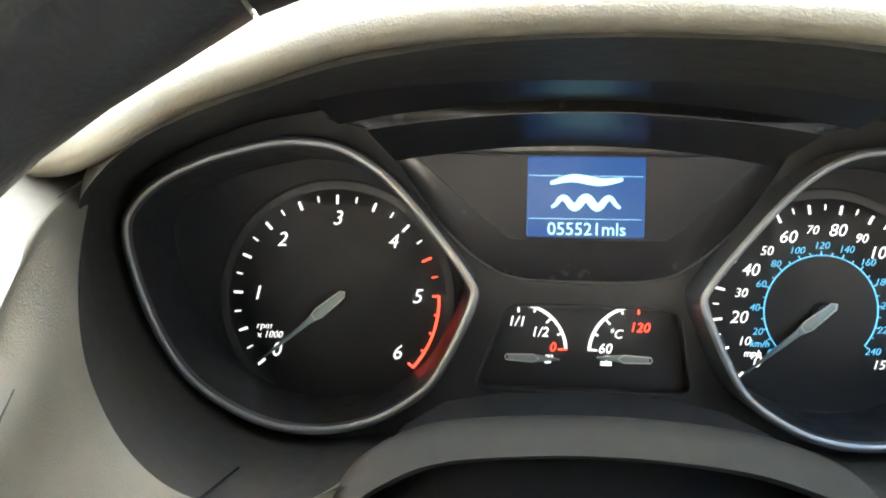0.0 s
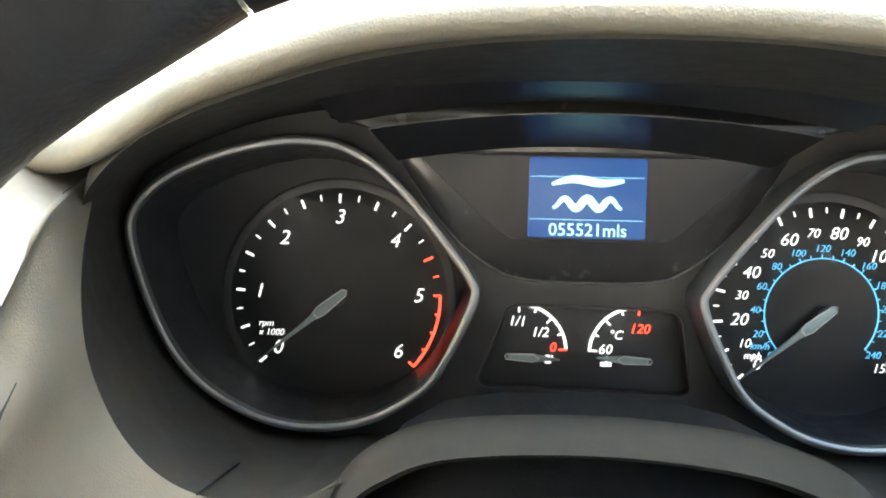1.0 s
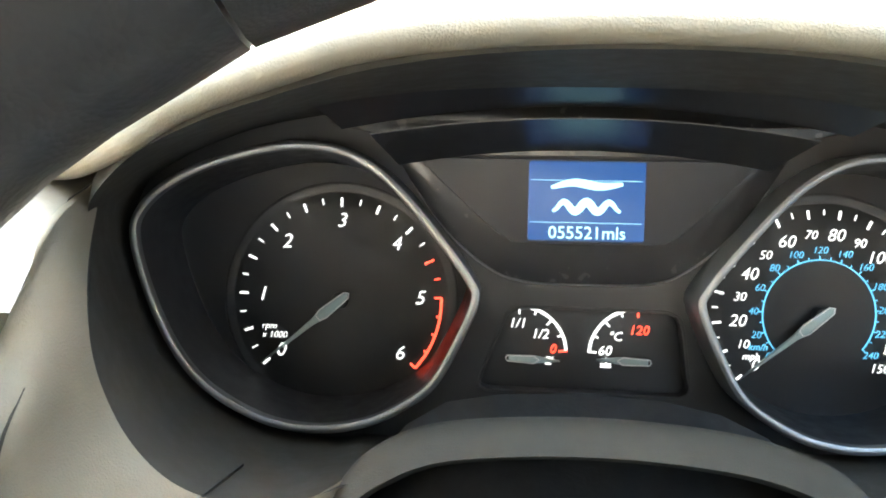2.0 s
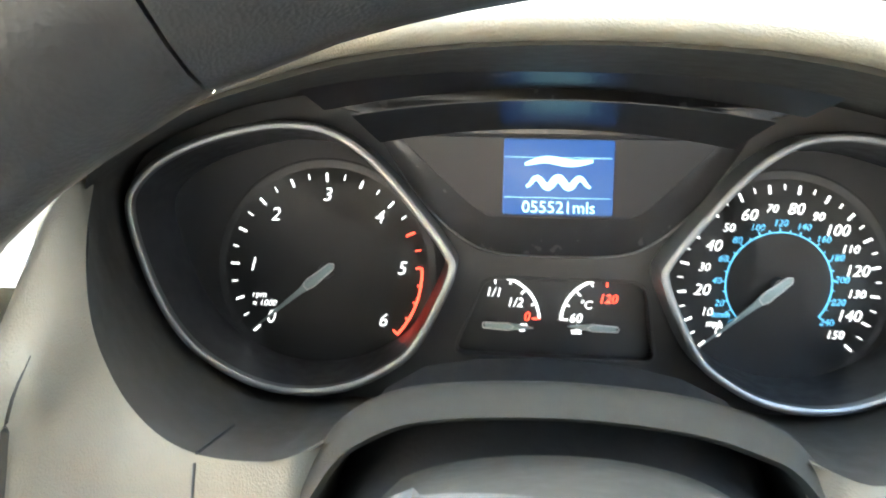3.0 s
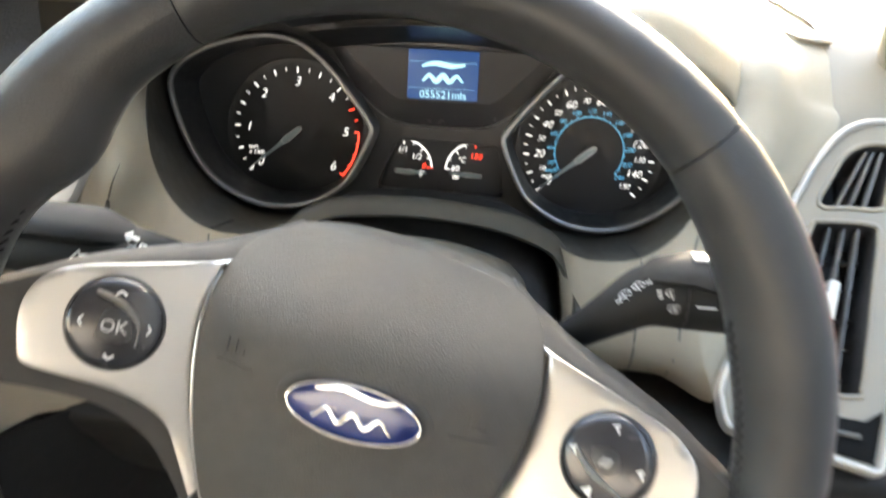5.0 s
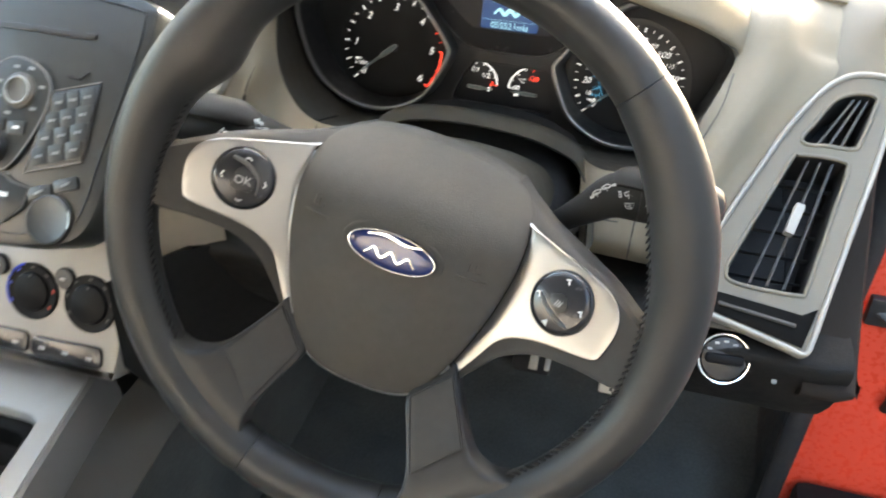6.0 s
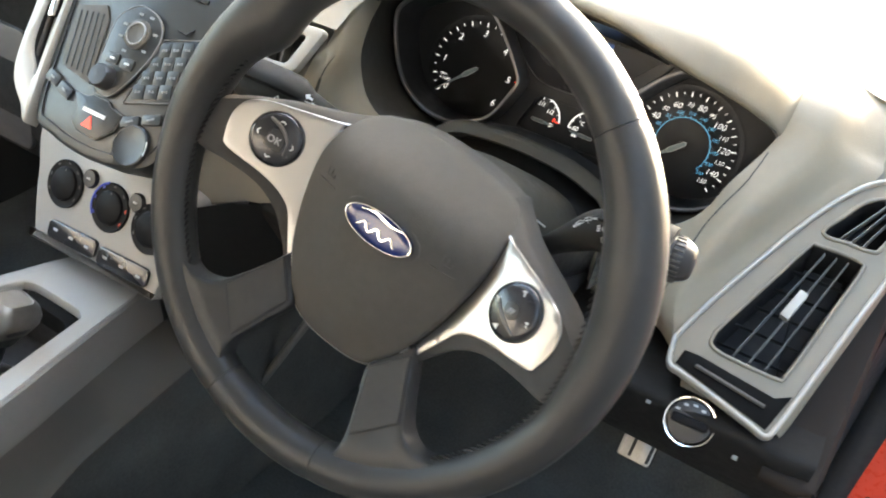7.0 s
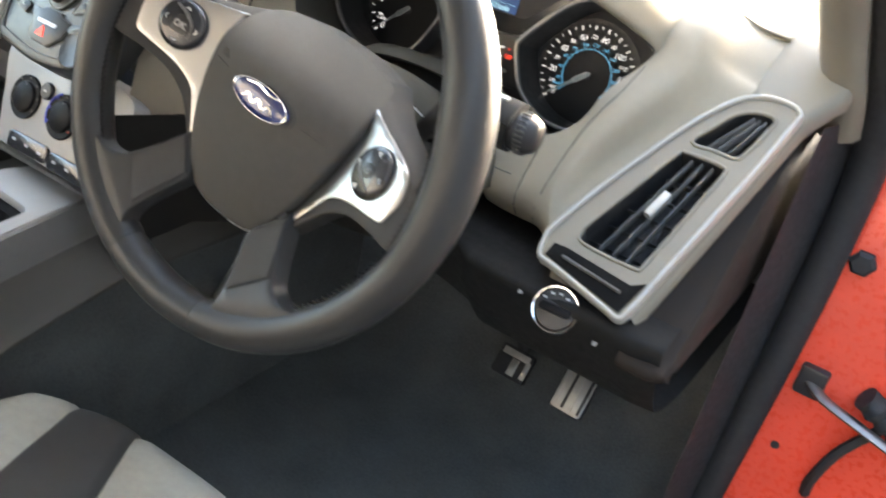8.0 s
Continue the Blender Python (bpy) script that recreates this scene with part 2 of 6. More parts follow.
def lettering(text, size, shear=0.0, bold=0.0, m=Matrix(), extrude=0.0002):
    """Text as a thin solid, centred on its local origin, in the xy plane."""
    key = (text, round(size, 5), shear, bold)
    if key not in TEXTS:
        cu = bpy.data.curves.new("writing", "FONT")
        cu.body, cu.size, cu.shear, cu.offset, cu.extrude, cu.resolution_u = text, size, shear, bold, extrude, 3
        cu.align_x = cu.align_y = "CENTER"
        ob = new("writing", cu)
        TEXTS[key] = bpy.data.meshes.new_from_object(ob.evaluated_get(bpy.context.evaluated_depsgraph_get()))
        bpy.data.objects.remove(ob)
        bpy.data.curves.remove(cu)
    bm = bmesh.new()
    bm.from_mesh(TEXTS[key])
    bmesh.ops.remove_doubles(bm, verts=bm.verts[:], dist=1e-6)
    bm.transform(m)
    return bm


PLACE = {}


def root(name, place, label, category, group=""):
    """The Empty of a thing that has parts, at its base."""
    ob = new(name)
    ob.empty_display_size = 0.02
    ob.matrix_basis = Matrix.Translation(place)
    PLACE[ob.name] = Matrix.Translation(place)
    return tagged(ob, label, category, group)


def part(name, bm, mat, parent=None, label="", sharp=40.0):
    """One mesh, in world places, as a part of its parent (or on its own)."""
    me = bpy.data.meshes.new(name)
    for f in bm.faces:
        f.smooth = True
    bm.to_mesh(me)
    bm.free()
    me.set_sharp_from_angle(angle=radians(sharp))
    me.materials.append(mat)
    ob = new(name, me)
    if parent:
        ob.parent = parent
        if parent.name in PLACE:
            ob.matrix_parent_inverse = PLACE[parent.name].inverted()
    return tagged(ob, label)


def solo(name, bm, mat, label, category, group="", kind="", sharp=40.0):
    return tagged(part(name, bm, mat, None, "", sharp), label, category, group, kind)


CL = pose(0, 0, 0.9, -12)                 # the instrument cluster leans back by 12 degrees
CLF = CL @ pose(0, 0, 0, 90)              # its face: x right, y up, z towards the driver


def cl(x, y, z):
    return CL @ Vector((x, y, z))


# ---- the shell of the car and the ground ----
def grid_sheet(x0, x1, y0, y1, z, step, wave=0.0):
    nx, ny = max(2, round((x1 - x0) / step) + 1), max(2, round((y1 - y0) / step) + 1)
    rows = [[(x0 + (x1 - x0) * i / (nx - 1), y0 + (y1 - y0) * j / (ny - 1),
              z + wave * noise.noise(Vector((i * 1.7, j * 1.7, 3.0)))) for i in range(nx)] for j in range(ny)]
    return loft(rows, closed=False)


solo("ground", grid_sheet(-600, 600, -600, 600, 0.0, 100), ASPHALT, "grey asphalt ground under the car", "ground", kind="structure")
CAR_X = -0.36                              # middle of the car; the wheel sits right of it

# carpeted floor, rising to the bulkhead in front
def floor_mesh():
    prof = [(-2.2, 0.30), (-0.6, 0.31), (-0.1, 0.315), (0.12, 0.33), (0.25, 0.37), (0.36, 0.46), (0.42, 0.60), (0.45, 0.78)]
    yz = catmull([(0, a, b) for a, b in prof], 40)
    xs = [-1.12 + 1.50 * i / 40 for i in range(41)]
    rows = [[(x, q.y, q.z + 0.004 * noise.noise(Vector((x * 14, q.y * 14, 0)))) for x in xs] for q in yz]
    top = loft(rows, closed=False)
    under = loft([[(x, q.y, q.z - 0.03) for x in (xs[0], xs[-1])] for q in yz], closed=False)
    return joined(top, under)


solo("floor", floor_mesh(), CARPET, "dark charcoal carpet on the footwell floor", "carpet", kind="structure")

# headliner, passenger wall with a window opening, rear wall with a window opening
def wall_with_opening(corners, hole, thick, m):
    """A slab in the local xy plane with a rectangular hole."""
    (x0, y0, x1, y1), (a0, b0, a1, b1) = corners, hole
    pieces = [(x0, y0, x1, b0), (x0, b1, x1, y1), (x0, b0, a0, b1), (a1, b0, x1, b1)]
    return joined(*[box(c - a, d - b, thick, m @ pose((a + c) / 2, (b + d) / 2, 0)) for a, b, c, d in pieces])


roof_rows = [[(CAR_X + 0.68 * u, -2.25 + 1.87 * v, 1.40 - 0.05 * u * u - 0.05 * (2 * v - 1) ** 2) for u in [i / 8 - 1 for i in range(17)]] for v in [j / 10 for j in range(11)]]
solo("ceiling", joined(loft(roof_rows, closed=False), loft([[(x, y, z + 0.03) for x, y, z in r] for r in roof_rows], closed=False)), HEADLINER, "pale fabric headliner under the roof", "ceiling", kind="structure")
solo("wall_left", wall_with_opening((-2.25, 0.0, 0.75, 1.06), (-2.1, 0.60, 0.35, 1.02), 0.05, pose(-1.15, 0, 0.30, 90, 0, 90)), CHARCOAL, "dark passenger side of the cabin", "wall", kind="structure")
solo("wall_rear", wall_with_opening((-0.78, 0.0, 0.78, 1.06), (-0.68, 0.60, 0.68, 1.02), 0.05, pose(CAR_X, -2.25, 0.30, 90, 0, 0)), CHARCOAL, "dark rear end of the cabin", "wall", kind="structure")
solo("wall_right", wall_with_opening((-2.25, 0.0, -0.95, 1.06), (-2.1, 0.60, -1.05, 1.02), 0.05, pose(0.43, 0, 0.30, 90, 0, 90)), CHARCOAL, "dark rear driver's side of the cabin", "wall", kind="structure")
solo("bulkhead", box(1.54, 0.03, 0.75, pose(CAR_X, 0.50, 0.62)), CHARCOAL, "dark bulkhead behind the dashboard", "wall", kind="structure")

# windscreen between the roof and the cowl, with its pillars
ws_rows = [[(CAR_X + (0.60 + 0.10 * v) * u, -0.40 + 1.02 * v + 0.05 * (1 - u * u), 1.345 - 0.31 * v + 0.02 * math.sin(math.pi * v) - 0.02 * u * u) for u in [i / 8 - 1 for i in range(17)]] for v in [j / 8 for j in range(9)]]
screen = solo("windscreen", joined(loft(ws_rows, closed=False), loft([[(x, y, z + 0.005) for x, y, z in r] for r in ws_rows], closed=False)), GLASS, "clear raked windscreen above the dashboard", "windscreen", kind="structure")
screen.visible_shadow = False


def pillar(side):
    path = catmull([(CAR_X + side * 0.717, 0.060, 0.948), (CAR_X + side * 0.710, 0.032, 0.990), (CAR_X + side * 0.690, -0.02, 1.065), (CAR_X + side * 0.665, -0.16, 1.19), (CAR_X + side * 0.62, -0.42, 1.345)], 16)
    return tube(path, lambda f: 0.022, sides=12, flat=0.7)


for side in (1, -1):
    solo("windscreen_pillar", pillar(side), BEIGE_PLAIN, "beige trimmed windscreen pillar beside the dashboard", "pillar", kind="structure")


# added unseen walls cut the daylight on the open door's side and behind the car
solo("wall_light_block", box(0.20, 9.0, 3.2, pose(2.1, -2.6, 1.6)), PLASTER, "unseen plain grey wall added beside the car to cut daylight", "wall", kind="structure")
solo("wall_light_block", box(9.0, 0.20, 3.2, pose(-2.3, -5.0, 1.6)), PLASTER, "unseen plain grey wall added behind the car to cut daylight", "wall", kind="structure")


# ---- instrument cluster ----
# bezel outline of one dial, right-hand one, about the middle line (anticlockwise)
BEZEL = [(0.1217, 0.1066), (0.1396, 0.1057), (0.1668, 0.0986), (0.1889, 0.0878), (0.2017, 0.0752), (0.2046, 0.0626), (0.1991, 0.0409), (0.189, 0.0176),
         (0.1762, -0.0004), (0.1596, -0.0129), (0.1394, -0.0215), (0.1176, -0.0239), (0.096, -0.0203), (0.078, -0.0115), (0.0647, -0.0004),
         (0.0534, 0.0204), (0.0465, 0.0384), (0.0493, 0.0472), (0.0593, 0.061), (0.0752, 0.0801), (0.0897, 0.0942), (0.1058, 0.1036)]
BEZEL_R = ccw([tuple(q[:2]) for q in catmull([(a, b, 0) for a, b in BEZEL], 88, closed=True)])
BEZEL_L = ccw([(0.0003 - a, b + 0.0003) for a, b in BEZEL_R])
BEZEL_R = [(a + 0.0040, b - 0.0010) for a, b in BEZEL_R]
DIAL = {-1: (-0.1155, 0.0316), 1: (0.1185, 0.0305)}          # middles of the revolution counter and the speedometer
DIAL_R, SWEEP0, SWEEP = 0.0512, 220.6, 261.5

cluster = root("instrument_cluster", cl(0, 0, -0.03), "black car instrument cluster with two backlit dials and a blue display", "instrument cluster")

# opening in the dashboard round the cluster: right half from bottom to top, in world places
OPENING = [(0, -0.078, 0.898), (0.060, -0.084, 0.897), (0.104, -0.1245, 0.9015), (0.118, -0.125, 0.8985), (0.1425, -0.1245, 0.9005), (0.161, -0.1225, 0.9105), (0.1765, -0.1165, 0.9285),
           (0.1865, -0.108, 0.955), (0.2015, -0.068, 0.983), (0.1990, -0.073, 0.996), (0.165, -0.110, 1.020), (0.135, -0.135, 1.034), (0.110, -0.143, 1.043),
           (0.078, -0.145, 1.052), (0.042, -0.142, 1.0570), (0, -0.140, 1.0585)]
INNER = [(0, -0.034), (0.055, -0.033), (0.096, -0.031), (0.112, -0.033), (0.138, -0.031), (0.162, -0.020), (0.184, -0.002),
         (0.200, 0.020), (0.214, 0.058), (0.208, 0.086), (0.190, 0.100), (0.168, 0.110), (0.142, 0.118),
         (0.090, 0.126), (0.045, 0.1285), (0, 0.129)]
N_OPEN, BACK = 120, 0.018
GAUGE_WIN = ccw([tuple(q[:2]) for q in catmull([(x, z, 0) for x, z in ((-0.0430, -0.0075), (-0.0462, -0.0040), (-0.0440, 0.0040), (-0.0375, 0.0200), (-0.0340, 0.0290), (-0.0290, 0.0325), (-0.0200, 0.0335),
                                                                         (0.0350, 0.0330), (0.0440, 0.0320), (0.0490, 0.0285), (0.0510, 0.0200), (0.0530, 0.0040), (0.0545, -0.0045), (0.0510, -0.0085), (0.0400, -0.0092), (-0.0300, -0.0085))], 64, closed=True)])
opening = catmull(mirrored(OPENING), N_OPEN, closed=True)
inner = [cl(q[0], -BACK, q[1]) for q in catmull([(a, b, 0) for a, b in mirrored(INNER)], N_OPEN, closed=True)]
shroud_rings = [[a.lerp(b, f) for a, b in zip(opening, inner)] for f in (0.0, 0.15, 0.4, 0.7, 1.0)]
# along the top an added flange turns up into the hood to block leaking sun
shroud_rings.insert(0, [q + Vector((0, 0.005, 0.0085)) * min(1.0, max(0.0, (q.z - 0.985) / 0.01)) for q in opening])
part("shroud", loft(shroud_rings), SHROUD, cluster, "dark matt shroud round the dials")


def backplate():
    bm = bmesh.new()
    loops = [[(q.x, q.y, q.z) for q in inner]] + [[tuple(CLF @ Vector((a, b, BACK))) for a, b in o] for o in (BEZEL_R, BEZEL_L, GAUGE_WIN)]
    for loop in loops:
        v = [bm.verts.new(q) for q in loop]
        for i in range(len(v)):
            bm.edges.new((v[i - 1], v[i]))
    bmesh.ops.triangle_fill(bm, edges=bm.edges[:], use_beauty=True, use_dissolve=False)
    bmesh.ops.recalc_face_normals(bm, faces=bm.faces)
    return bm


part("backplate", backplate(), DIAL_BLACK, cluster)


def dial_parts(outline, sign):
    """The bezel, its black well and the face of one dial."""
    out = ccw(outline)
    inn = inset(out, 0.0034)
    px, pz = DIAL[sign]
    bez = part("bezel", frame_plate(inset(out, -0.0008), inn, 0.026, 0.0017, CLF, BACK, -0.020), BEZEL_METAL, cluster, "dark chrome dial bezel")
    wall = [[(a, b, 0.0395) for a, b in inn], [(px + (a - px) * 0.97, pz + (b - pz) * 0.97, 0.018) for a, b in inn],
            [(px + (a - px) * 0.95, pz + (b - pz) * 0.95, 0.0) for a, b in inn]]
    part("dial_well", loft(wall, CLF), DIAL_BLACK, cluster)
    part("dial_face", plate(inset(inn, 0.0005), 0.003, 0.0004, CLF, -0.0032), DIAL_BLACK, cluster, "black dial face")
    # shallow turned ring round the scale
    part("scale_ring", lathe([(0.0590, 0.0), (0.0586, 0.0003), (0.0575, 0.0004), (0.0545, 0.0001), (0.0540, 0.0)], CLF @ pose(px, pz, 0), 96), DIAL_BLACK, cluster)


dial_parts(BEZEL_L, -1)
dial_parts(BEZEL_R, 1)


def on_dial(sign, angle, r, h=0.0012, turn=0.0):
    px, pz = DIAL[sign]
    return CLF @ pose(px + r * math.cos(radians(angle)), pz + r * math.sin(radians(angle)), h, 0, 0, turn)


def scale_mark(sign, f, r0, r1, width, mat, name="scale_mark"):
    a = SWEEP0 - SWEEP * f
    part(name, box(r1 - r0, width, 0.0006, on_dial(sign, a, (r0 + r1) / 2, 0.0010, a), 0.0001), mat, cluster)


# revolution counter: 0 to 6, marks every quarter
for i in range(25):
    f = i / 24
    major = i % 2 == 0
    if i <= 17:
        scale_mark(-1, f, DIAL_R - (0.0044 if major else 0.0030), DIAL_R, 0.0011 if major else 0.0006, WHITE_PRINT)
    elif i < 20:
        scale_mark(-1, f, DIAL_R - (0.0050 if major else 0.0030), DIAL_R, 0.0011 if major else 0.0007, RED_PRINT)
    else:
        scale_mark(-1, f, DIAL_R - (0.0040 if i in (20, 24) else 0.0026), DIAL_R - 0.0004, 0.0010, RED_PRINT)


def arc_band(sign, cx, cz, r, width, a0, a1, m, n=28):
    rings = [[(cx + q * math.cos(a), cz + q * math.sin(a), h) for q, h in ((r - width, 0.0006), (r, 0.0006), (r, 0.0013), (r - width, 0.0013))]
             for a in (radians(a0 + (a1 - a0) * i / (n - 1)) for i in range(n))]
    return loft(rings, m, cap_first=True, cap_last=True)


part("red_band", arc_band(-1, *DIAL[-1], DIAL_R, 0.0013, SWEEP0 - SWEEP * 20 / 24, SWEEP0 - SWEEP, CLF), RED_PRINT, cluster)
for i in range(7):
    a = SWEEP0 - SWEEP * i / 6
    part("number", lettering(str(i), 0.0100, 0.24, -0.00008, on_dial(-1, a, 0.0397)), WHITE_PRINT, cluster)
part("unit", lettering("rpm", 0.0046, 0.22, -0.00006, CLF @ pose(-0.1515, 0.0178, 0.0012)), WHITE_PRINT, cluster)
part("unit", lettering("x 1000", 0.0046, 0.22, -0.00006, CLF @ pose(-0.1488, 0.0133, 0.0012)), WHITE_PRINT, cluster)

# speedometer: 0 to 150 mph, inner scale 0 to 240 km/h
for i in range(31):
    major = i % 2 == 0
    scale_mark(1, i / 30, DIAL_R - (0.0044 if major else 0.0027), DIAL_R, 0.0011 if major else 0.0006, WHITE_PRINT)
for i in range(16):
    v = i * 10
    a = SWEEP0 - SWEEP * v / 150
    big = v % 20 == 0
    part("number", lettering(str(v), 0.0084 if big else 0.0062, 0.24, -0.00008, on_dial(1, a, 0.0391)), WHITE_PRINT, cluster)
part("inner_scale", arc_band(1, *DIAL[1], 0.0271, 0.0005, 221.2, -37.5, CLF, 64), BLUE_PRINT, cluster)
for i in range(25):
    a = 221.2 - 258.7 * i / 24
    part("inner_mark", box(0.0022 if i % 2 == 0 else 0.0014, 0.0005, 0.0006, on_dial(1, a, 0.0277, 0.0010, a), 0.0001), BLUE_PRINT, cluster)
    if i % 2 == 0:
        part("inner_number", lettering(str(i * 10), 0.0049, 0.22, -0.00006, on_dial(1, a, 0.0315)), BLUE_PRINT, cluster)
part("unit", lettering("km/h", 0.0046, 0.22, 0.0, CLF @ pose(0.0900, 0.0140, 0.0012)), BLUE_PRINT, cluster)
part("unit", lettering("mph", 0.0048, 0.22, 0.0, CLF @ pose(0.0868, 0.0092, 0.0012)), WHITE_PRINT, cluster)


def needle(sign, length, tail, wide, m):
    """A slim needle with a pale blade and a raised spear-shaped end over the pivot."""
    blade = [(-length, 0.0002), (-length, -0.0002), (-0.016, -wide * 0.42), (-0.011, -wide * 0.72), (tail * 0.7, -wide * 0.52), (tail, 0.0), (tail * 0.7, wide * 0.52), (-0.011, wide * 0.72), (-0.016, wide * 0.42)]
    cap = [(-0.0135, -wide * 0.50), (-0.010, -wide * 0.80), (tail * 0.8, -wide * 0.58), (tail + 0.0008, 0.0), (tail * 0.8, wide * 0.58), (-0.010, wide * 0.80), (-0.0135, wide * 0.50)]
    a = part("needle", plate(blade, 0.0012, 0.0004, m, 0.0048), NEEDLE, cluster, "pale needle resting at zero")
    part("needle_edge", frame_plate(ccw(cap), inset(ccw(cap), 0.0006), 0.0010, 0.0003, m, 0.0054), PALE_PRINT, a)
    part("pivot", lathe([(0.0040, 0.0), (0.0040, 0.0030), (0.0034, 0.0044), (0.0, 0.0046)], m, 28), DIAL_BLACK, cluster)


for sign in (-1, 1):
    needle(sign, 0.0500, 0.0060, 0.0036, CLF @ pose(*DIAL[sign], 0.001, 0, 0, 39.5))

# middle: small gauges in a sunk window, display above them
part("gauge_window", frame_plate(GAUGE_WIN, inset(GAUGE_WIN, 0.0016), 0.0010, 0.0004, CLF, BACK - 0.0005, 0.008), DIAL_BLACK, cluster)
part("gauge_panel", plate(inset(GAUGE_WIN, 0.0014), 0.0015, 0.0004, CLF, 0.0095), DIAL_BLACK, cluster)
GM = CLF @ pose(0.0003, 0.0025, 0.0105)
part("fuel_scale", arc_band(1, -0.0262, 0.0075, 0.0228, 0.0014, 2, 92, GM), WHITE_PRINT, cluster)
part("temperature_scale", arc_band(1, 0.0290, 0.0075, 0.0228, 0.0014, 92, 178, GM), WHITE_PRINT, cluster)


def gauge_mark(cx, a, r0, r1, w, mat):
    part("gauge_mark", box(r1 - r0, w, 0.0006, GM @ pose(cx + (r0 + r1) / 2 * math.cos(radians(a)), 0.0075 + (r0 + r1) / 2 * math.sin(radians(a)), 0.0012, 0, 0, a), 0.0001), mat, cluster)


for k, a in enumerate((92, 70, 47, 24, 3)):
    gauge_mark(-0.0262, a, 0.0185 if k % 2 == 0 else 0.0196, 0.0228, 0.0009, WHITE_PRINT if k < 4 else RED_PRINT)
    gauge_mark(0.0290, 180 - a, 0.0185 if k % 2 == 0 else 0.0196, 0.0228, 0.0009, WHITE_PRINT if k else RED_PRINT)
for text, x, z, size, mat in (("1/1", -0.0278, 0.0215, 0.0066, WHITE_PRINT), ("1/2", -0.0168, 0.0165, 0.0066, WHITE_PRINT), ("0", -0.0105, 0.0094, 0.0064, RED_PRINT),
                              ("60", 0.0142, 0.0092, 0.0066, WHITE_PRINT), ("\u00b0C", 0.0190, 0.0162, 0.0060, WHITE_PRINT), ("120", 0.0302, 0.0195, 0.0064, RED_PRINT)):
    part("gauge_number", lettering(text, size, 0.2, 0.0, GM @ pose(x, z, 0.0012)), mat, cluster)
part("fuel_symbol", joined(box(0.0022, 0.0030, 0.0005, GM @ pose(-0.0125, 0.0042, 0.001)), box(0.0006, 0.0026, 0.0005, GM @ pose(-0.0105, 0.0044, 0.001)), box(0.0030, 0.0006, 0.0005, GM @ pose(-0.0125, 0.0022, 0.001))), WHITE_PRINT, cluster)
part("coolant_symbol", joined(box(0.0008, 0.0030, 0.0005, GM @ pose(0.0152, 0.0046, 0.001)), box(0.0016, 0.0006, 0.0005, GM @ pose(0.0158, 0.0052, 0.001)), box(0.0052, 0.0007, 0.0005, GM @ pose(0.0150, 0.0028, 0.001)), box(0.0052, 0.0007, 0.0005, GM @ pose(0.0150, 0.0016, 0.001))), WHITE_PRINT, cluster)
for cx, flip in ((-0.0262, 1), (0.0290, -1)):
    nm = GM @ pose(cx, 0.0050, 0.001, 0, 0, -2 * flip if flip > 0 else 178)
    a = part("gauge_needle", plate([(-0.0055, -0.0016), (0.0070, -0.0019), (0.0190, -0.0003), (0.0190, 0.0003), (0.0070, 0.0019), (-0.0055, 0.0016)], 0.0012, 0.0004, nm, 0.0030), NEEDLE, cluster)
    cap = ccw([(-0.0062, -0.0016), (0.0065, -0.0021), (0.0095, 0.0), (0.0065, 0.0021), (-0.0062, 0.0016), (-0.0072, 0.0)])
    part("needle_edge", frame_plate(cap, inset(cap, 0.0006), 0.0010, 0.0003, nm, 0.0036), PALE_PRINT, a)

# display panel: glossy upper plate with a U-shaped lower edge, smoked lens, lit screen
UP = [(0.000, 0.0443), (0.018, 0.0444), (0.0305, 0.0456), (0.0415, 0.0490), (0.0560, 0.0590), (0.0700, 0.0735), (0.0820, 0.0905), (0.092, 0.1060), (0.100, 0.1130), (0.120, 0.119), (0.06, 0.126), (0.02, 0.128), (0, 0.128)]
up_outline = ccw([(q[0] + 0.0035, q[1]) for q in catmull([(a, b, 0) for a, b in mirrored(UP)], 84, closed=True)])
part("display_panel", plate(up_outline, 0.0035, 0.001, CLF, BACK), BLACK_GLOSS, cluster, "gloss black panel round the display")
edge = [(q[0] + 0.0035, q[1], BACK + 0.0038) for q in catmull([(-a, b, 0) for a, b in reversed(UP[1:7])] + [(a, b, 0) for a, b in UP[:7]], 72)]
part("panel_edge", tube(edge, lambda f: 0.0006 * min(1.0, 0.15 + 5 * f, 0.15 + 5 * (1 - f)), CLF, 8), BEZEL_METAL, cluster)
LENS = ccw([tuple(q[:2]) for q in catmull([(a, b, 0) for a, b in [(-0.0740, 0.1030), (-0.072, 0.0985), (-0.045, 0.0735), (-0.034, 0.0655), (-0.025, 0.0635), (0.030, 0.0635), (0.042, 0.0655), (0.052, 0.0735), (0.077, 0.0985), (0.0765, 0.1030), (0.03, 0.1040), (-0.025, 0.1040)]], 72, closed=True)])
part("display_lens", plate(LENS, 0.0012, 0.0004, CLF, BACK + 0.0028), LENS_GREY, cluster)
SM = CLF @ pose(0.0025, 0.0832, BACK + 0.0048)
screen_ob = part("display", plate(rounded(0.0535, 0.0366, 0.0012, 4), 0.0010, 0.0003, SM, -0.0006), SCREEN_BLUE, cluster, "blue backlit display")
for z in (0.0096, -0.0099):
    part("display_line", joined(*[box(0.00048, 0.00042, 0.0003, SM @ pose(-0.0256 + 0.00101 * i, z, 0.0006)) for i in range(51)]), SCREEN_PIXEL, screen_ob)
part("display_writing", lettering("055521mls", 0.0082, 0.0, 0.0, SM @ pose(0.0005, -0.0148, 0.0006)), SCREEN_PIXEL, screen_ob)


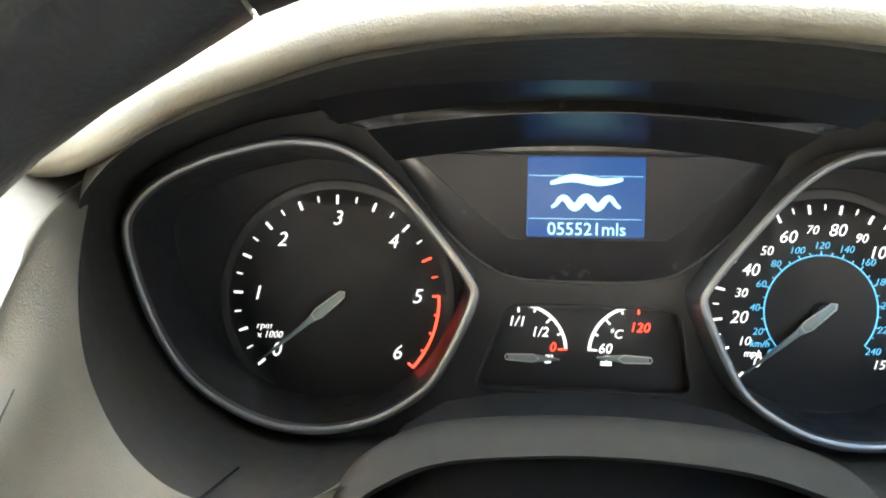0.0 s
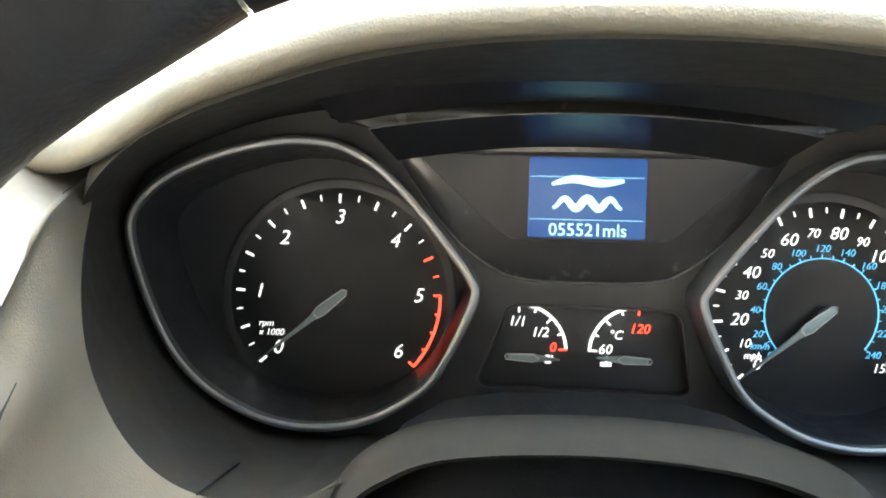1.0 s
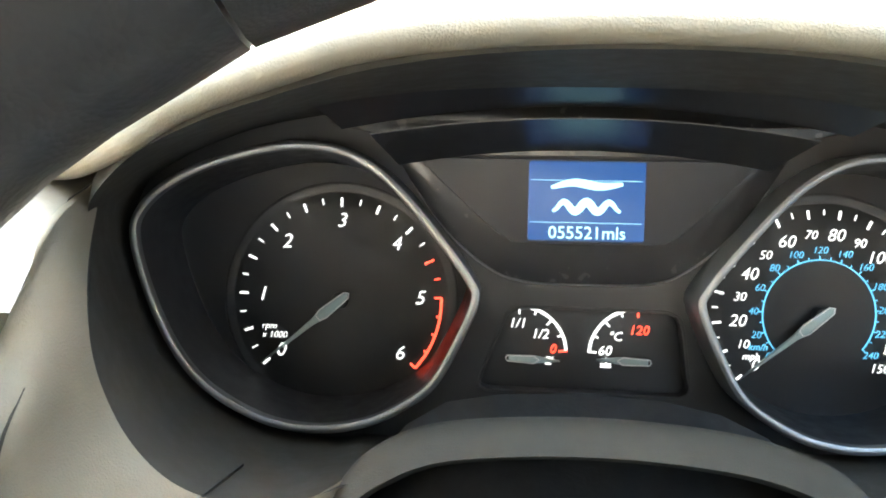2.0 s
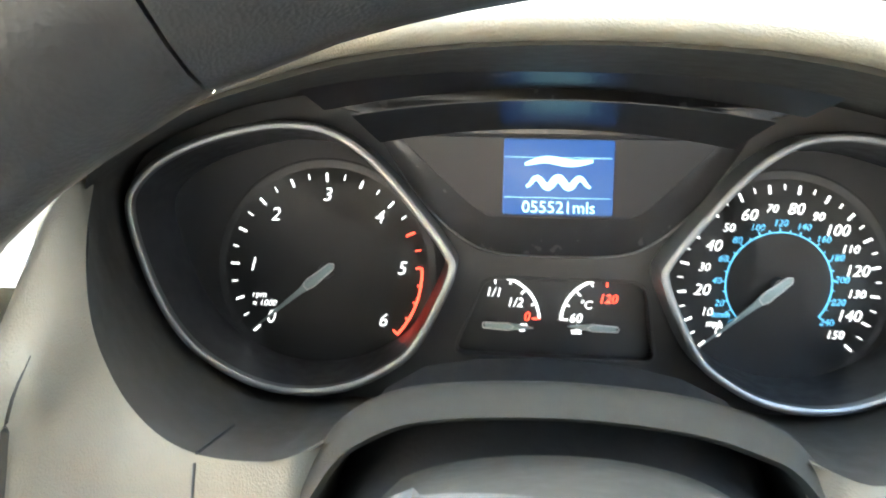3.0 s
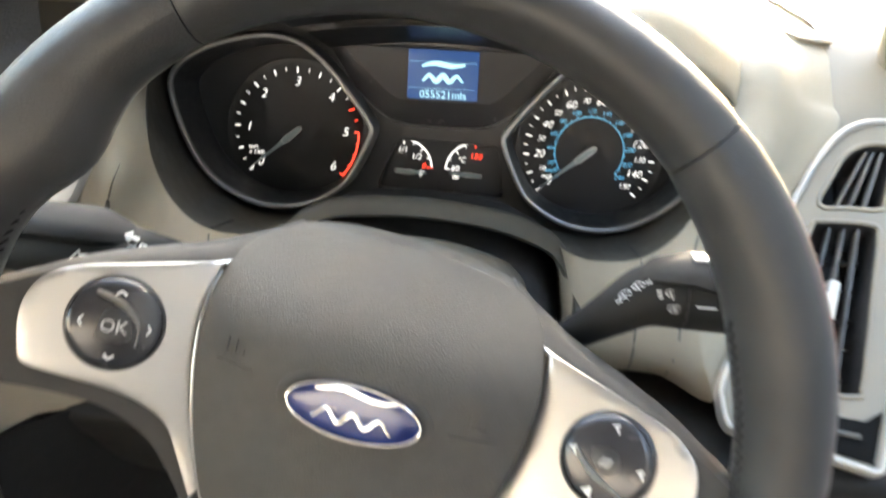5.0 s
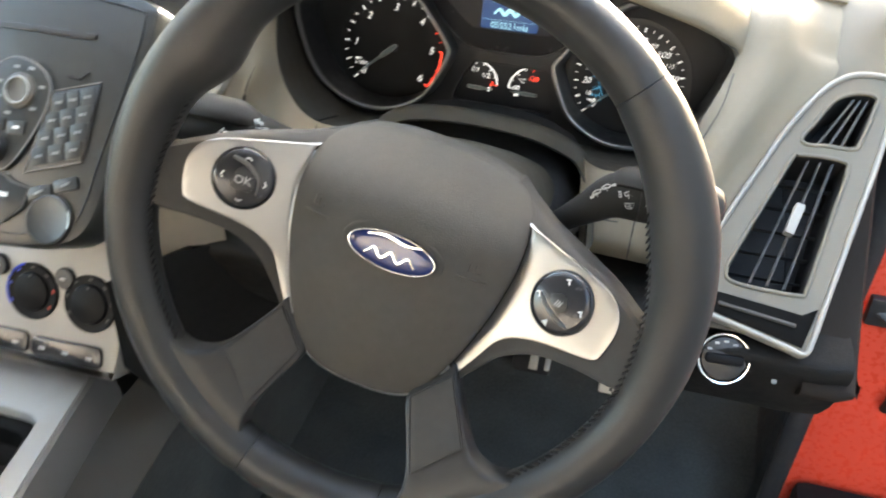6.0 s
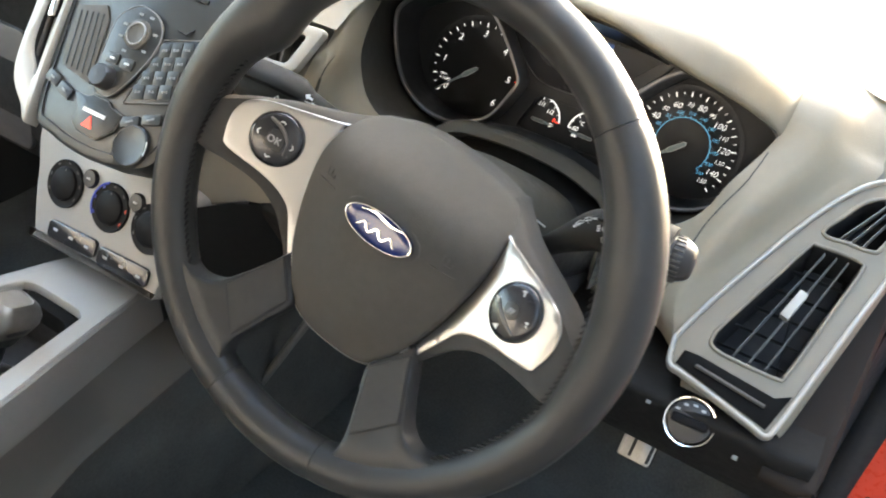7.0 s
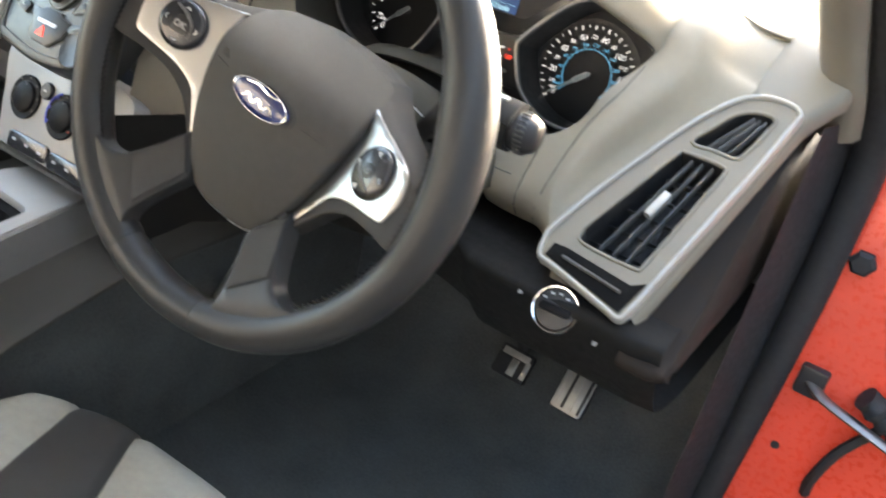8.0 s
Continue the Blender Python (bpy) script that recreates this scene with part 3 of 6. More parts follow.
def script_mark(scale, m, weight, height):
    """A plain flourish in the place of a script mark: a swung bar over one even wave."""
    line = lambda pts: [(x * scale, y * scale, height) for x, y, _ in catmull([(a, b, 0) for a, b in pts], 48)]
    taper = lambda f: weight * scale * (0.5 + 0.9 * math.sin(math.pi * f))
    wave = [(-0.38 + 0.76 * i / 18, -0.06 - 0.055 * math.cos(math.pi * i / 3)) for i in range(19)]
    return joined(tube(line([(-0.40, 0.15), (-0.15, 0.21), (0.15, 0.17), (0.40, 0.20)]), taper, m, 6), tube(line(wave), taper, m, 6))


part("display_mark", script_mark(0.041, SM, 0.034, 0.0004), SCREEN_PIXEL, screen_ob)

# stepped glossy visor over the display, under the hood
def visor(x_half, y0, z0, y1, z1, arch):
    a = [cl(x_half * u, y0, z0 - arch * u * u) for u in [i / 12 - 1 for i in range(25)]]
    b = [cl(x_half * 1.1 * u, y1, z1 - arch * u * u) for u in [i / 12 - 1 for i in range(25)]]
    return loft([a, b, [q + Vector((0, 0, 0.0006)) for q in b], [q + Vector((0, 0, 0.0006)) for q in a]], closed=False, loop=True)


part("visor", visor(0.085, -0.022, 0.1065, -0.058, 0.1175, 0.008), VISOR_BLACK, cluster)
part("visor", visor(0.105, -0.060, 0.1225, -0.098, 0.1335, 0.011), VISOR_BLACK, cluster)


# ---- dashboard ----
dash = root("dashboard", (0, -0.05, 0.60), "two-tone dashboard in grained beige over charcoal plastic", "dashboard")
OUTER = [(0, -0.150, 0.800), (0.060, -0.152, 0.800), (0.108, -0.158, 0.803), (0.135, -0.166, 0.806), (0.170, -0.178, 0.812), (0.196, -0.188, 0.822), (0.199, -0.172, 0.842),
         (0.232, -0.108, 0.903), (0.284, -0.036, 0.968)]
BACK_LEFT = [(0.2060, -0.020, 1.018), (0.203, 0.060, 1.036), (0.200, 0.42, 1.030)]
BACK_IN = [(0.2065, -0.050, 1.010), (0.2072, -0.030, 1.0225), (0.2075, 0.0, 1.0275), (0.207, 0.060, 1.030), (0.200, 0.42, 1.026)]
BACK_OUT = [(0.287, -0.010, 0.9825), (0.288, 0.012, 1.0000), (0.290, 0.034, 1.0130), (0.292, 0.070, 1.0225), (0.292, 0.42, 1.021)]


SWELL = [0.0, 0.0, 0.0, 0.001, 0.002, 0.003, 0.006, 0.010, 0.013, 0.014, 0.014, 0.011, 0.004, 0.0]
RIB_LOW = ((0.0, 0.0), (0.05, 0.0), (0.1, 0.0), (0.16, 0.0), (0.22, 0.12), (0.3, 0.55), (0.42, 1.0), (0.55, 0.75), (0.68, 0.0), (0.82, -0.45), (1.0, 0.0))
RIB_TOP = (0.0, 0.3, 0.5, 0.7, 0.85, 1.0, 0.9, 0.45, 0.08, -0.02, 0.0)


def along(pairs, v):
    """A value read off (place, value) pairs in rising order."""
    for (a, p), (b, q) in zip(pairs, pairs[1:]):
        if v <= b:
            return p + (q - p) * max(0.0, (v - a) / (b - a))
    return pairs[-1][1]


def cheek_rings(side):
    """The beige skin from the opening outwards: flush to the seam, then a rounded rib and a hollow beyond it."""
    rings = []
    inn, out = OPENING[:9] + BACK_IN, OUTER + BACK_OUT
    for (f, low), top in zip(RIB_LOW, RIB_TOP):
        half = []
        for i, (a, b) in enumerate(zip(inn, out)):
            q = Vector(a).lerp(Vector(b), f)
            way = Vector((0.05, -0.8, 0.4)) if i < 7 else Vector((0.2, -0.6, 0.5)) if i < 11 else Vector((0.1, -0.2, 0.9))
            # below, the skin rolls back under itself
            q.y += 0.060 * (1.0, 1.0, 1.0, 1.0, 0.95, 0.40, 0.05)[i] * max(0.0, (f - 0.52) / 0.48) ** 2 if i < 7 else 0.0
            half.append(q + way * SWELL[i] * (low if i < 8 else top))
        behind = Vector((0.094, -0.108, 0.900)).lerp(Vector((0.108, -0.150, 0.803)), f)
        behind.y += 0.060 * max(0.0, (f - 0.52) / 0.48) ** 2
        rings.append(catmull([Vector((side * q.x, q.y, q.z)) for q in [behind] + half[2:]], 86))
    return rings


# on the side of the centre panel the skin bulges towards the driver and ends at the small vent
MID_LEFT = [(-0.108, -0.130, 0.855), (-0.106, -0.141, 0.855), (-0.126, -0.145, 0.853), (-0.152, -0.151, 0.858), (-0.176, -0.158, 0.877), (-0.186, -0.163, 0.918), (-0.183, -0.155, 0.956), (-0.197, -0.108, 0.989), (-0.209, -0.03, 1.0), (-0.212, 0.13, 1.0), (-0.212, 0.32, 1.01)]
END_LEFT = [(-0.100, -0.152, 0.803), (-0.108, -0.158, 0.803), (-0.135, -0.166, 0.806), (-0.175, -0.188, 0.812), (-0.207, -0.198, 0.828), (-0.214, -0.186, 0.880), (-0.201, -0.168, 0.947), (-0.184, -0.150, 0.985), (-0.206, -0.070, 0.998), (-0.215, 0.13, 1.0), (-0.215, 0.32, 1.01)]


def left_cheek_rings():
    start = [Vector((-0.094, -0.108, 0.900))] + [Vector((-a, b, c)) for a, b, c in OPENING[2:9]] + [Vector((-a, b, c)) for a, b, c in BACK_LEFT]
    columns = [catmull([p, q, r], 11) for p, q, r in zip(start, MID_LEFT, END_LEFT)]
    return [catmull([c[k] for c in columns], 86) for k in range(11)]


CHEEKS = {-1: left_cheek_rings(), 1: cheek_rings(1)}
for side in (-1, 1):
    part("dial_surround", loft(CHEEKS[side], closed=False), BEIGE, dash, "beige grained skin beside the instruments", sharp=70)

# overhanging hood slab above the dials
LIP = [(0, -0.143, 1.0605), (0.045, -0.146, 1.0590), (0.080, -0.149, 1.0545), (0.110, -0.147, 1.0455), (0.135, -0.139, 1.0365), (0.165, -0.114, 1.0215), (0.192, -0.079, 1.0015), (0.2020, -0.062, 0.9880), (0.2035, -0.060, 0.9855)]

LIP_LEFT = [(-0.268, 0.02, 0.996), (-0.236, -0.045, 1.0005), (-0.204, -0.075, 1.0060)]


def hood_rings():
    line = catmull([Vector(q) for q in LIP_LEFT] + [Vector((-x, y, z)) for x, y, z in reversed(LIP[1:6])] + [Vector(q) for q in LIP], 110)
    rings = []
    for dy, dz in ((0.05, 0.006), (0.016, 0.0), (0.005, -0.001), (0.0, 0.0), (-0.0025, 0.003), (-0.0025, 0.0065), (0.0005, 0.0095)):
        rings.append([Vector((q.x * (1 + 0.02 * (dz + 0.003) / 0.016), q.y + dy, q.z + dz)) for q in line])
    # towards the right end the lip grows into a broad rounded brow
    brow = [along(((0.06, 0.0), (0.10, 0.4), (0.14, 0.9), (0.17, 1.0), (0.21, 1.0)), q.x) for q in line]
    for dy, dz, ey, ez in ((0.006, 0.0118, -0.002, 0.008), (0.011, 0.0128, 0.0, 0.0145), (0.016, 0.0135, 0.004, 0.0195), (0.021, 0.0142, 0.014, 0.0225), (0.026, 0.0145, 0.026, 0.0245)):
        rings.append([Vector((q.x * 1.02, q.y + dy + ey * e, q.z + dz + ez * e)) for q, e in zip(line, brow)])
    for g in (0.12, 0.25, 0.42, 0.65, 1.0):
        ring = []
        for q, e in zip(line, brow):
            u = min(1.1, abs(q.x) / 0.226)
            y = (q.y + 0.026 + 0.026 * e) * (1 - g) + 0.345 * g
            end = 1.045 - 0.03 * u ** 2 + 0.008 * e
            ring.append(Vector((q.x * (1.02 + 0.02 * g), y, (q.z + 0.0145 + 0.0245 * e) * (1 - g) + end * g + (0.010 + 0.010 * u) * (1 - e) * math.sin(math.pi * min(1, g * 1.15)))))
        rings.append(ring)
    rings.append([Vector((q.x, q.y + 0.03, q.z - 0.05)) for q in rings[-1]])
    return rings


part("binnacle_hood", loft(hood_rings(), closed=False), BEIGE, dash, "beige leather-grained hood over the instruments", sharp=70)

# dark arched gaiter frame under the cluster
ARCH = [(-0.118, 0.845), (-0.112, 0.868), (-0.103, 0.888), (-0.089, 0.906), (-0.068, 0.919), (-0.040, 0.924), (0.0, 0.9255), (0.040, 0.9225), (0.068, 0.9165), (0.0925, 0.905), (0.1075, 0.887), (0.1135, 0.866), (0.117, 0.843)]
def arch_rows():
    base = catmull([(x, 0, z) for x, z in ARCH], 60)
    rows = []
    for y, s, dz in ((-0.040, 0.97, -0.050), (-0.092, 0.995, -0.006), (-0.100, 1.0, -0.001), (-0.106, 1.0, 0.0), (-0.112, 0.99, -0.003), (-0.116, 0.965, -0.0085), (-0.112, 0.945, -0.012), (-0.100, 0.93, -0.014), (-0.060, 0.90, -0.024), (-0.020, 0.86, -0.05)):
        rows.append([(q.x * s, y - 0.75 * max(0, 0.905 - q.z), q.z + dz * (1 - 0.5 * min(1.0, max(0.0, (abs(q.x) - 0.08) / 0.035)))) for q in base])
    return rows


part("column_arch", loft(arch_rows(), closed=False), ARCH_GREY, dash, "grey arched surround over the steering column")
part("column_gaiter", loft([[(x * 0.86, y, 0.80 + (z - 0.80) * k) for x, z in ARCH] for y, k in ((-0.055, 0.90), (-0.10, 0.74), (-0.13, 0.62), (-0.18, 0.5))], closed=False), RUBBER, dash, "black soft gaiter")

# seams in the beige trim, laid on the skin
def skin_y(rings, x, z):
    """How far forward the skin lies at a place seen from the driver's side."""
    best = None
    for r, q in zip(rings, rings[1:]):
        for i in range(len(r) - 1):
            for a, b, c in ((r[i], r[i + 1], q[i]), (r[i + 1], q[i + 1], q[i])):
                den = (b.x - a.x) * (c.z - a.z) - (c.x - a.x) * (b.z - a.z)
                if abs(den) < 1e-12:
                    continue
                u = ((x - a.x) * (c.z - a.z) - (c.x - a.x) * (z - a.z)) / den
                v = ((b.x - a.x) * (z - a.z) - (x - a.x) * (b.z - a.z)) / den
                if u >= -1e-6 and v >= -1e-6 and u + v <= 1 + 1e-6:
                    y = a.y + (b.y - a.y) * u + (c.y - a.y) * v
                    best = y if best is None else min(best, y)
    return best


SEAMS = [[(0.1485, 0.9010), (0.1478, 0.876), (0.147, 0.850), (0.147, 0.825)],
         [(0.2025, 0.978), (0.1975, 0.957), (0.1905, 0.942), (0.1850, 0.9285), (0.1805, 0.914), (0.1760, 0.885), (0.1720, 0.85), (0.170, 0.828)],
         [(0.1095, 0.861), (0.120, 0.861), (0.134, 0.8625)]]
for s in (-1, 1):
    skin = CHEEKS[s]
    for line in SEAMS if s > 0 else (SEAMS[0], SEAMS[2]):
        shift = -0.0055 if s < 0 else 0.0
        pts = [(q.x + shift, skin_y(skin, s * (q.x + shift), q.z), q.z) for q in catmull([(a, 0, b) for a, b in line], 16)]
        pts = [(s * a, b - 0.0002, c) for a, b, c in pts if b is not None]
        part("seam", tube(pts, 0.0006, sides=6), CHARCOAL, dash)

for x, step in ((0.1485, -1), (-0.1430, 1)):
    mark = min(range(N_OPEN), key=lambda i: (opening[i].x - x) ** 2 + (opening[i].z - 0.90) ** 2)
    part("seam", tube([opening[mark + step * k].lerp(inner[mark + step * k], f) + Vector((0, -0.0003, 0.0005)) for k, f in ((0, 0.0), (0, 0.1), (0, 0.2), (0, 0.3), (0, 0.4))], 0.0007, sides=6), RUBBER, dash)
# a dark strip laid on the skin paints the shade of a fold, wider below
crease_shade = [(q.x, skin_y(CHEEKS[-1], q.x, q.z), q.z) for q in catmull([(-0.1835, 0, 0.956), (-0.187, 0, 0.942), (-0.1905, 0, 0.927), (-0.196, 0, 0.895), (-0.199, 0, 0.87)], 16)]
part("crease_shade", tube([q for q in crease_shade if q[1] is not None], lambda f: 0.0004 + 0.0038 * f, sides=8, flat=0.3), SHROUD, dash, "dark strip in place of the shade in a fold of the beige skin")

# right end of the dashboard: beige shoulder carrying the vent
VC, VN = Vector((0.2545, -0.1505, 0.863)), Vector((0.0, -0.6853, 0.7282))
VM = Matrix.Translation(VC) @ Matrix(((1, 0, 0), (0, 0.7282, -0.6853), (0, 0.6853, 0.7282))).to_4x4()   # x right, y up the slope, z out


def vm(x, y, z):
    """A place on the vent's slope, from its x and height."""
    q = VM.inverted() @ Vector((x, y, z))
    return (q.x, q.y)


def shoulder():
    prof = [(0.55, 1.020), (0.30, 1.026), (0.12, 1.027), (0.075, 1.0265), (0.050, 1.022), (0.028, 1.011), (0.0, 0.990), (-0.036, 0.960), (-0.095, 0.904), (-0.150, 0.852), (-0.186, 0.818), (-0.194, 0.811)]
    rows = []
    for q in catmull([(0, a, b) for a, b in prof], 46):
        z = q.z if q.y < 0.0 else 1.0
        x0 = along(((0.80, 0.222), (0.822, 0.212), (0.832, 0.202), (0.845, 0.197), (0.903, 0.226), (0.968, 0.280), (1.0, 0.285)), z)
        x1 = along(((0.81, 0.300), (0.97, 0.343), (0.985, 0.355), (1.0, 0.362)), z)
        deep = 0.062 if q.y < 0.0 and 0.832 < q.z < 0.964 else 0.0
        rows.append([(x0 + (x1 - x0) * u, q.y + d * 0.5 + 0.685 * k * deep, q.z - d - 0.728 * k * deep) for u, d, k in ((0, 0, 0), (0.10, 0, 0), (0.13, 0, 1), (0.5, 0, 1), (0.80, 0, 1), (0.83, 0, 0), (0.88, 0.0006, 0), (0.93, 0.002, 0), (0.97, 0.005, 0), (0.995, 0.009, 0), (1.0, 0.016, 0))])
    return loft(rows, closed=False)


part("shoulder", shoulder(), BEIGE_PLAIN, dash, "plain beige shoulder round the side vent")
part("dash_top", loft([[(x, y, 1.026 - 0.026 * abs((x + 0.36) / 0.73) ** 3 - dz) for x in [CAR_X + 0.73 * u for u in [i / 10 - 1 for i in range(21)]]] for y, dz in ((0.28, 0.05), (0.31, 0.018), (0.36, 0.004), (0.45, 0.0), (0.55, 0.0), (0.62, 0.0))], closed=False), BEIGE, dash, "beige dashboard top under the windscreen")
END = [(0.33, 0.80), (0.33, 0.965), (0.14, 0.985), (0.03, 0.960), (-0.03, 0.922), (-0.12, 0.842), (-0.182, 0.792), (-0.204, 0.780), (-0.198, 0.766), (-0.16, 0.760), (0.10, 0.762)]
part("end_cap", plate([(q.x, q.y) for q in catmull([(a, b, 0) for a, b in END], 60, closed=True)], 0.045, 0.016, Matrix.Translation((0.297, 0, 0)) @ pose(0, 0, 0, 90, 0, 90)), END_BROWN, dash, "brown-grey end panel of the dashboard")

# charcoal knee panel below, with the lamp switch
def knee():
    prof = [(-0.060, 0.800), (-0.120, 0.802), (-0.160, 0.805), (-0.196, 0.803), (-0.206, 0.796), (-0.198, 0.775), (-0.176, 0.735), (-0.135, 0.695), (-0.06, 0.670), (0.05, 0.66), (0.3, 0.66)]
    yz = catmull([(0, a, b) for a, b in prof], 30)
    xs = [-0.235 + 0.566 * i / 24 for i in range(25)]
    return loft([[(x, q.y + (0.05 * max(0, 1 - abs(x) / 0.14) ** 0.5 if abs(x) < 0.14 else 0) + 0.012 * max(0, (x - 0.31) / 0.05), q.z) for x in xs] for q in yz], closed=False)


part("knee_panel", knee(), CHARCOAL_SOFT, dash, "charcoal knee panel under the dashboard")


# ---- side vent on the driver's side ----
vent = root("side_vent", VC + Vector((0, 0.02, -0.06)), "tall triangular side air vent with a bright silver surround", "air vent")
TRIM = [(0.203, -0.192, 0.824), (0.199, -0.181, 0.834), (0.200, -0.171, 0.843), (0.217, -0.136, 0.877), (0.234, -0.106, 0.904), (0.251, -0.078, 0.931), (0.267, -0.056, 0.951), (0.283, -0.041, 0.966), (0.298, -0.034, 0.973), (0.314, -0.032, 0.975), (0.328, -0.033, 0.974),
        (0.335, -0.037, 0.970), (0.334, -0.045, 0.963), (0.325, -0.085, 0.925), (0.314, -0.125, 0.887), (0.303, -0.165, 0.849), (0.294, -0.198, 0.818), (0.289, -0.206, 0.810), (0.275, -0.204, 0.812), (0.240, -0.198, 0.818), (0.215, -0.194, 0.822)]
trim_o = inset(ccw([tuple(q[:2]) for q in catmull([(*vm(*p), 0) for p in TRIM], 96, closed=True)]), -0.0022)
trim_i = inset(trim_o, 0.0044)
part("surround", frame_plate(trim_o, trim_i, 0.012, 0.003, VM, -0.004, 0.004), PALE_TRIM, vent, "bright silver surround")
# beige face plate with two slotted openings
face_i = inset(trim_o, 0.0046)
UPPER = [(0.268, -0.079, 0.929), (0.277, -0.066, 0.942), (0.288, -0.052, 0.955), (0.302, -0.046, 0.961), (0.317, -0.046, 0.961), (0.316, -0.054, 0.953), (0.309, -0.075, 0.933), (0.304, -0.079, 0.929), (0.286, -0.079, 0.929)]
LOWER = [(0.226, -0.166, 0.849), (0.229, -0.157, 0.857), (0.248, -0.120, 0.892), (0.262, -0.093, 0.917), (0.268, -0.090, 0.920), (0.298, -0.090, 0.920), (0.302, -0.095, 0.915), (0.296, -0.120, 0.892), (0.287, -0.157, 0.857), (0.283, -0.170, 0.845), (0.278, -0.173, 0.842), (0.232, -0.172, 0.843)]


def slot_outline(places, n):
    return ccw([tuple(q[:2]) for q in catmull([(*vm(*p), 0) for p in places], n, closed=True)])


upper_o, lower_o = slot_outline(UPPER, 44), slot_outline(LOWER, 56)


def vent_face():
    bm = bmesh.new()
    for loop in (face_i, inset(upper_o, -0.002), inset(lower_o, -0.002)):
        v = [bm.verts.new(VM @ Vector((a, b, 0.004))) for a, b in loop]
        for i in range(len(v)):
            bm.edges.new((v[i - 1], v[i]))
    bmesh.ops.triangle_fill(bm, edges=bm.edges[:], use_beauty=True, use_dissolve=False)
    bmesh.ops.recalc_face_normals(bm, faces=bm.faces)
    return bm


part("face", vent_face(), BEIGE_PLAIN, vent, "beige face plate")
part("foot_panel", plate([vm(*p) for p in ((0.207, -0.190, 0.826), (0.209, -0.181, 0.835), (0.222, -0.180, 0.835), (0.284, -0.185, 0.831), (0.295, -0.180, 0.835), (0.287, -0.203, 0.813))], 0.0018, 0.0006, VM, 0.0038), FOOT_BLACK, vent, "dark recessed foot of the vent")
part("foot_bar", tube([(*vm(0.222, -0.187, 0.829), 0.0068), (*vm(0.280, -0.192, 0.824), 0.0068)], 0.0016, VM, 10), GREY_PLASTIC, vent)
for o in (upper_o, lower_o):
    part("slot_lip", frame_plate(inset(o, -0.0035), o, 0.005, 0.002, VM, 0.001, 0.004), BEIGE_PLAIN, vent)
    part("slot_well", loft([[(a, b, 0.003) for a, b in o], [(a, b, -0.045) for a, b in inset(o, 0.002)]], VM, cap_last=True), RUBBER, vent)


def slat(a, b, h, name="slat", w=0.0032, mat=None):
    """A thin vane from a to b on the vent's slope, standing on edge."""
    a, b = Vector((*a, h)), Vector((*b, h))
    t = (b - a).normalized()
    sd = Vector((0, 0, 1)).cross(t)
    rows = [[q + sd * (0.0009 * math.cos(w_)) + Vector((0, 0, 1)) * (w * math.sin(w_)) for w_ in [2 * math.pi * i / 10 for i in range(10)]] for q in (a, b)]
    part(name, loft(rows, VM, cap_first=True, cap_last=True), mat or SLAT_GREY, vent)


def edge_x(places, y, right):
    """Where the outline crosses the height y on the slope."""
    k = len(places)
    xs = []
    for i in range(k):
        (xa, ya), (xb, yb) = places[i - 1], places[i]
        if (ya - y) * (yb - y) <= 0 and abs(ya - yb) > 1e-9:
            xs.append(xa + (xb - xa) * (y - ya) / (yb - ya))
    return (max(xs) if right else min(xs)) if xs else None


ylo, yhi = min(q[1] for q in lower_o), max(q[1] for q in lower_o)
for f in (0.28, 0.52, 0.76):
    ends = [((1 - f) * edge_x(lower_o, y, False) + f * edge_x(lower_o, y, True), y) for y in (ylo + 0.003, yhi - 0.002)]
    slat(*ends, -0.004, "slat", 0.0055)
yl2, yh2 = min(q[1] for q in upper_o), max(q[1] for q in upper_o)
for f in (0.30, 0.52, 0.76):
    ends = [((1 - f) * edge_x(upper_o, y, False) + f * edge_x(upper_o, y, True), y) for y in (yl2 + 0.002, yh2 - 0.004)]
    slat(*ends, -0.004, "slat", 0.007, CONSOLE_GREY)
for f in (0.12, 0.3, 0.48, 0.66, 0.84):
    y = ylo + (yhi - ylo) * f
    slat((edge_x(lower_o, y, False) + 0.001, y), (edge_x(lower_o, y, True) - 0.001, y), -0.022, "cross_vane", 0.004, RUBBER)
sl = vm(0.269, -0.137, 0.885)
slider = part("slider", box(0.0075, 0.027, 0.010, VM @ pose(sl[0], sl[1] + 0.004, 0.003, 0, 0, -14), 0.0015), PALE_TRIM, vent, "bright chrome slider")

# ---- lamp switch and its marks on the knee panel ----
KM_ = Matrix.Translation((0.2345, -0.2015, 0.7895)) @ pose(0, 0, 0, 62, 0, 6)
lamp_switch = root("light_switch", (0.228, -0.19, 0.77), "round black headlamp switch with a chrome ring on the knee panel", "switch")
part("ring", lathe([(0.0208, -0.016), (0.0212, 0.003), (0.0203, 0.0062), (0.0190, 0.0060), (0.0182, 0.002), (0.0182, -0.016)], KM_, 48), CHROME, lamp_switch, "chrome ring")
part("knob", lathe([(0.0183, -0.012), (0.0181, 0.003), (0.0170, 0.0060), (0.011, 0.0070), (0.0, 0.0074)], KM_, 40), BLACK_SATIN, lamp_switch)
part("grip", plate(rounded(0.030, 0.008, 0.003, 5), 0.005, 0.002, KM_, 0.0055), DIAL_KNOB, lamp_switch)
for i in range(5):
    a = radians(30 + 30 * i)
    part("mark", box(0.0035, 0.0018, 0.0004, KM_ @ pose(0.0140 * math.cos(a), 0.0140 * math.sin(a), 0.0069, 0, 0, 0)), GREY_PRINT, lamp_switch)
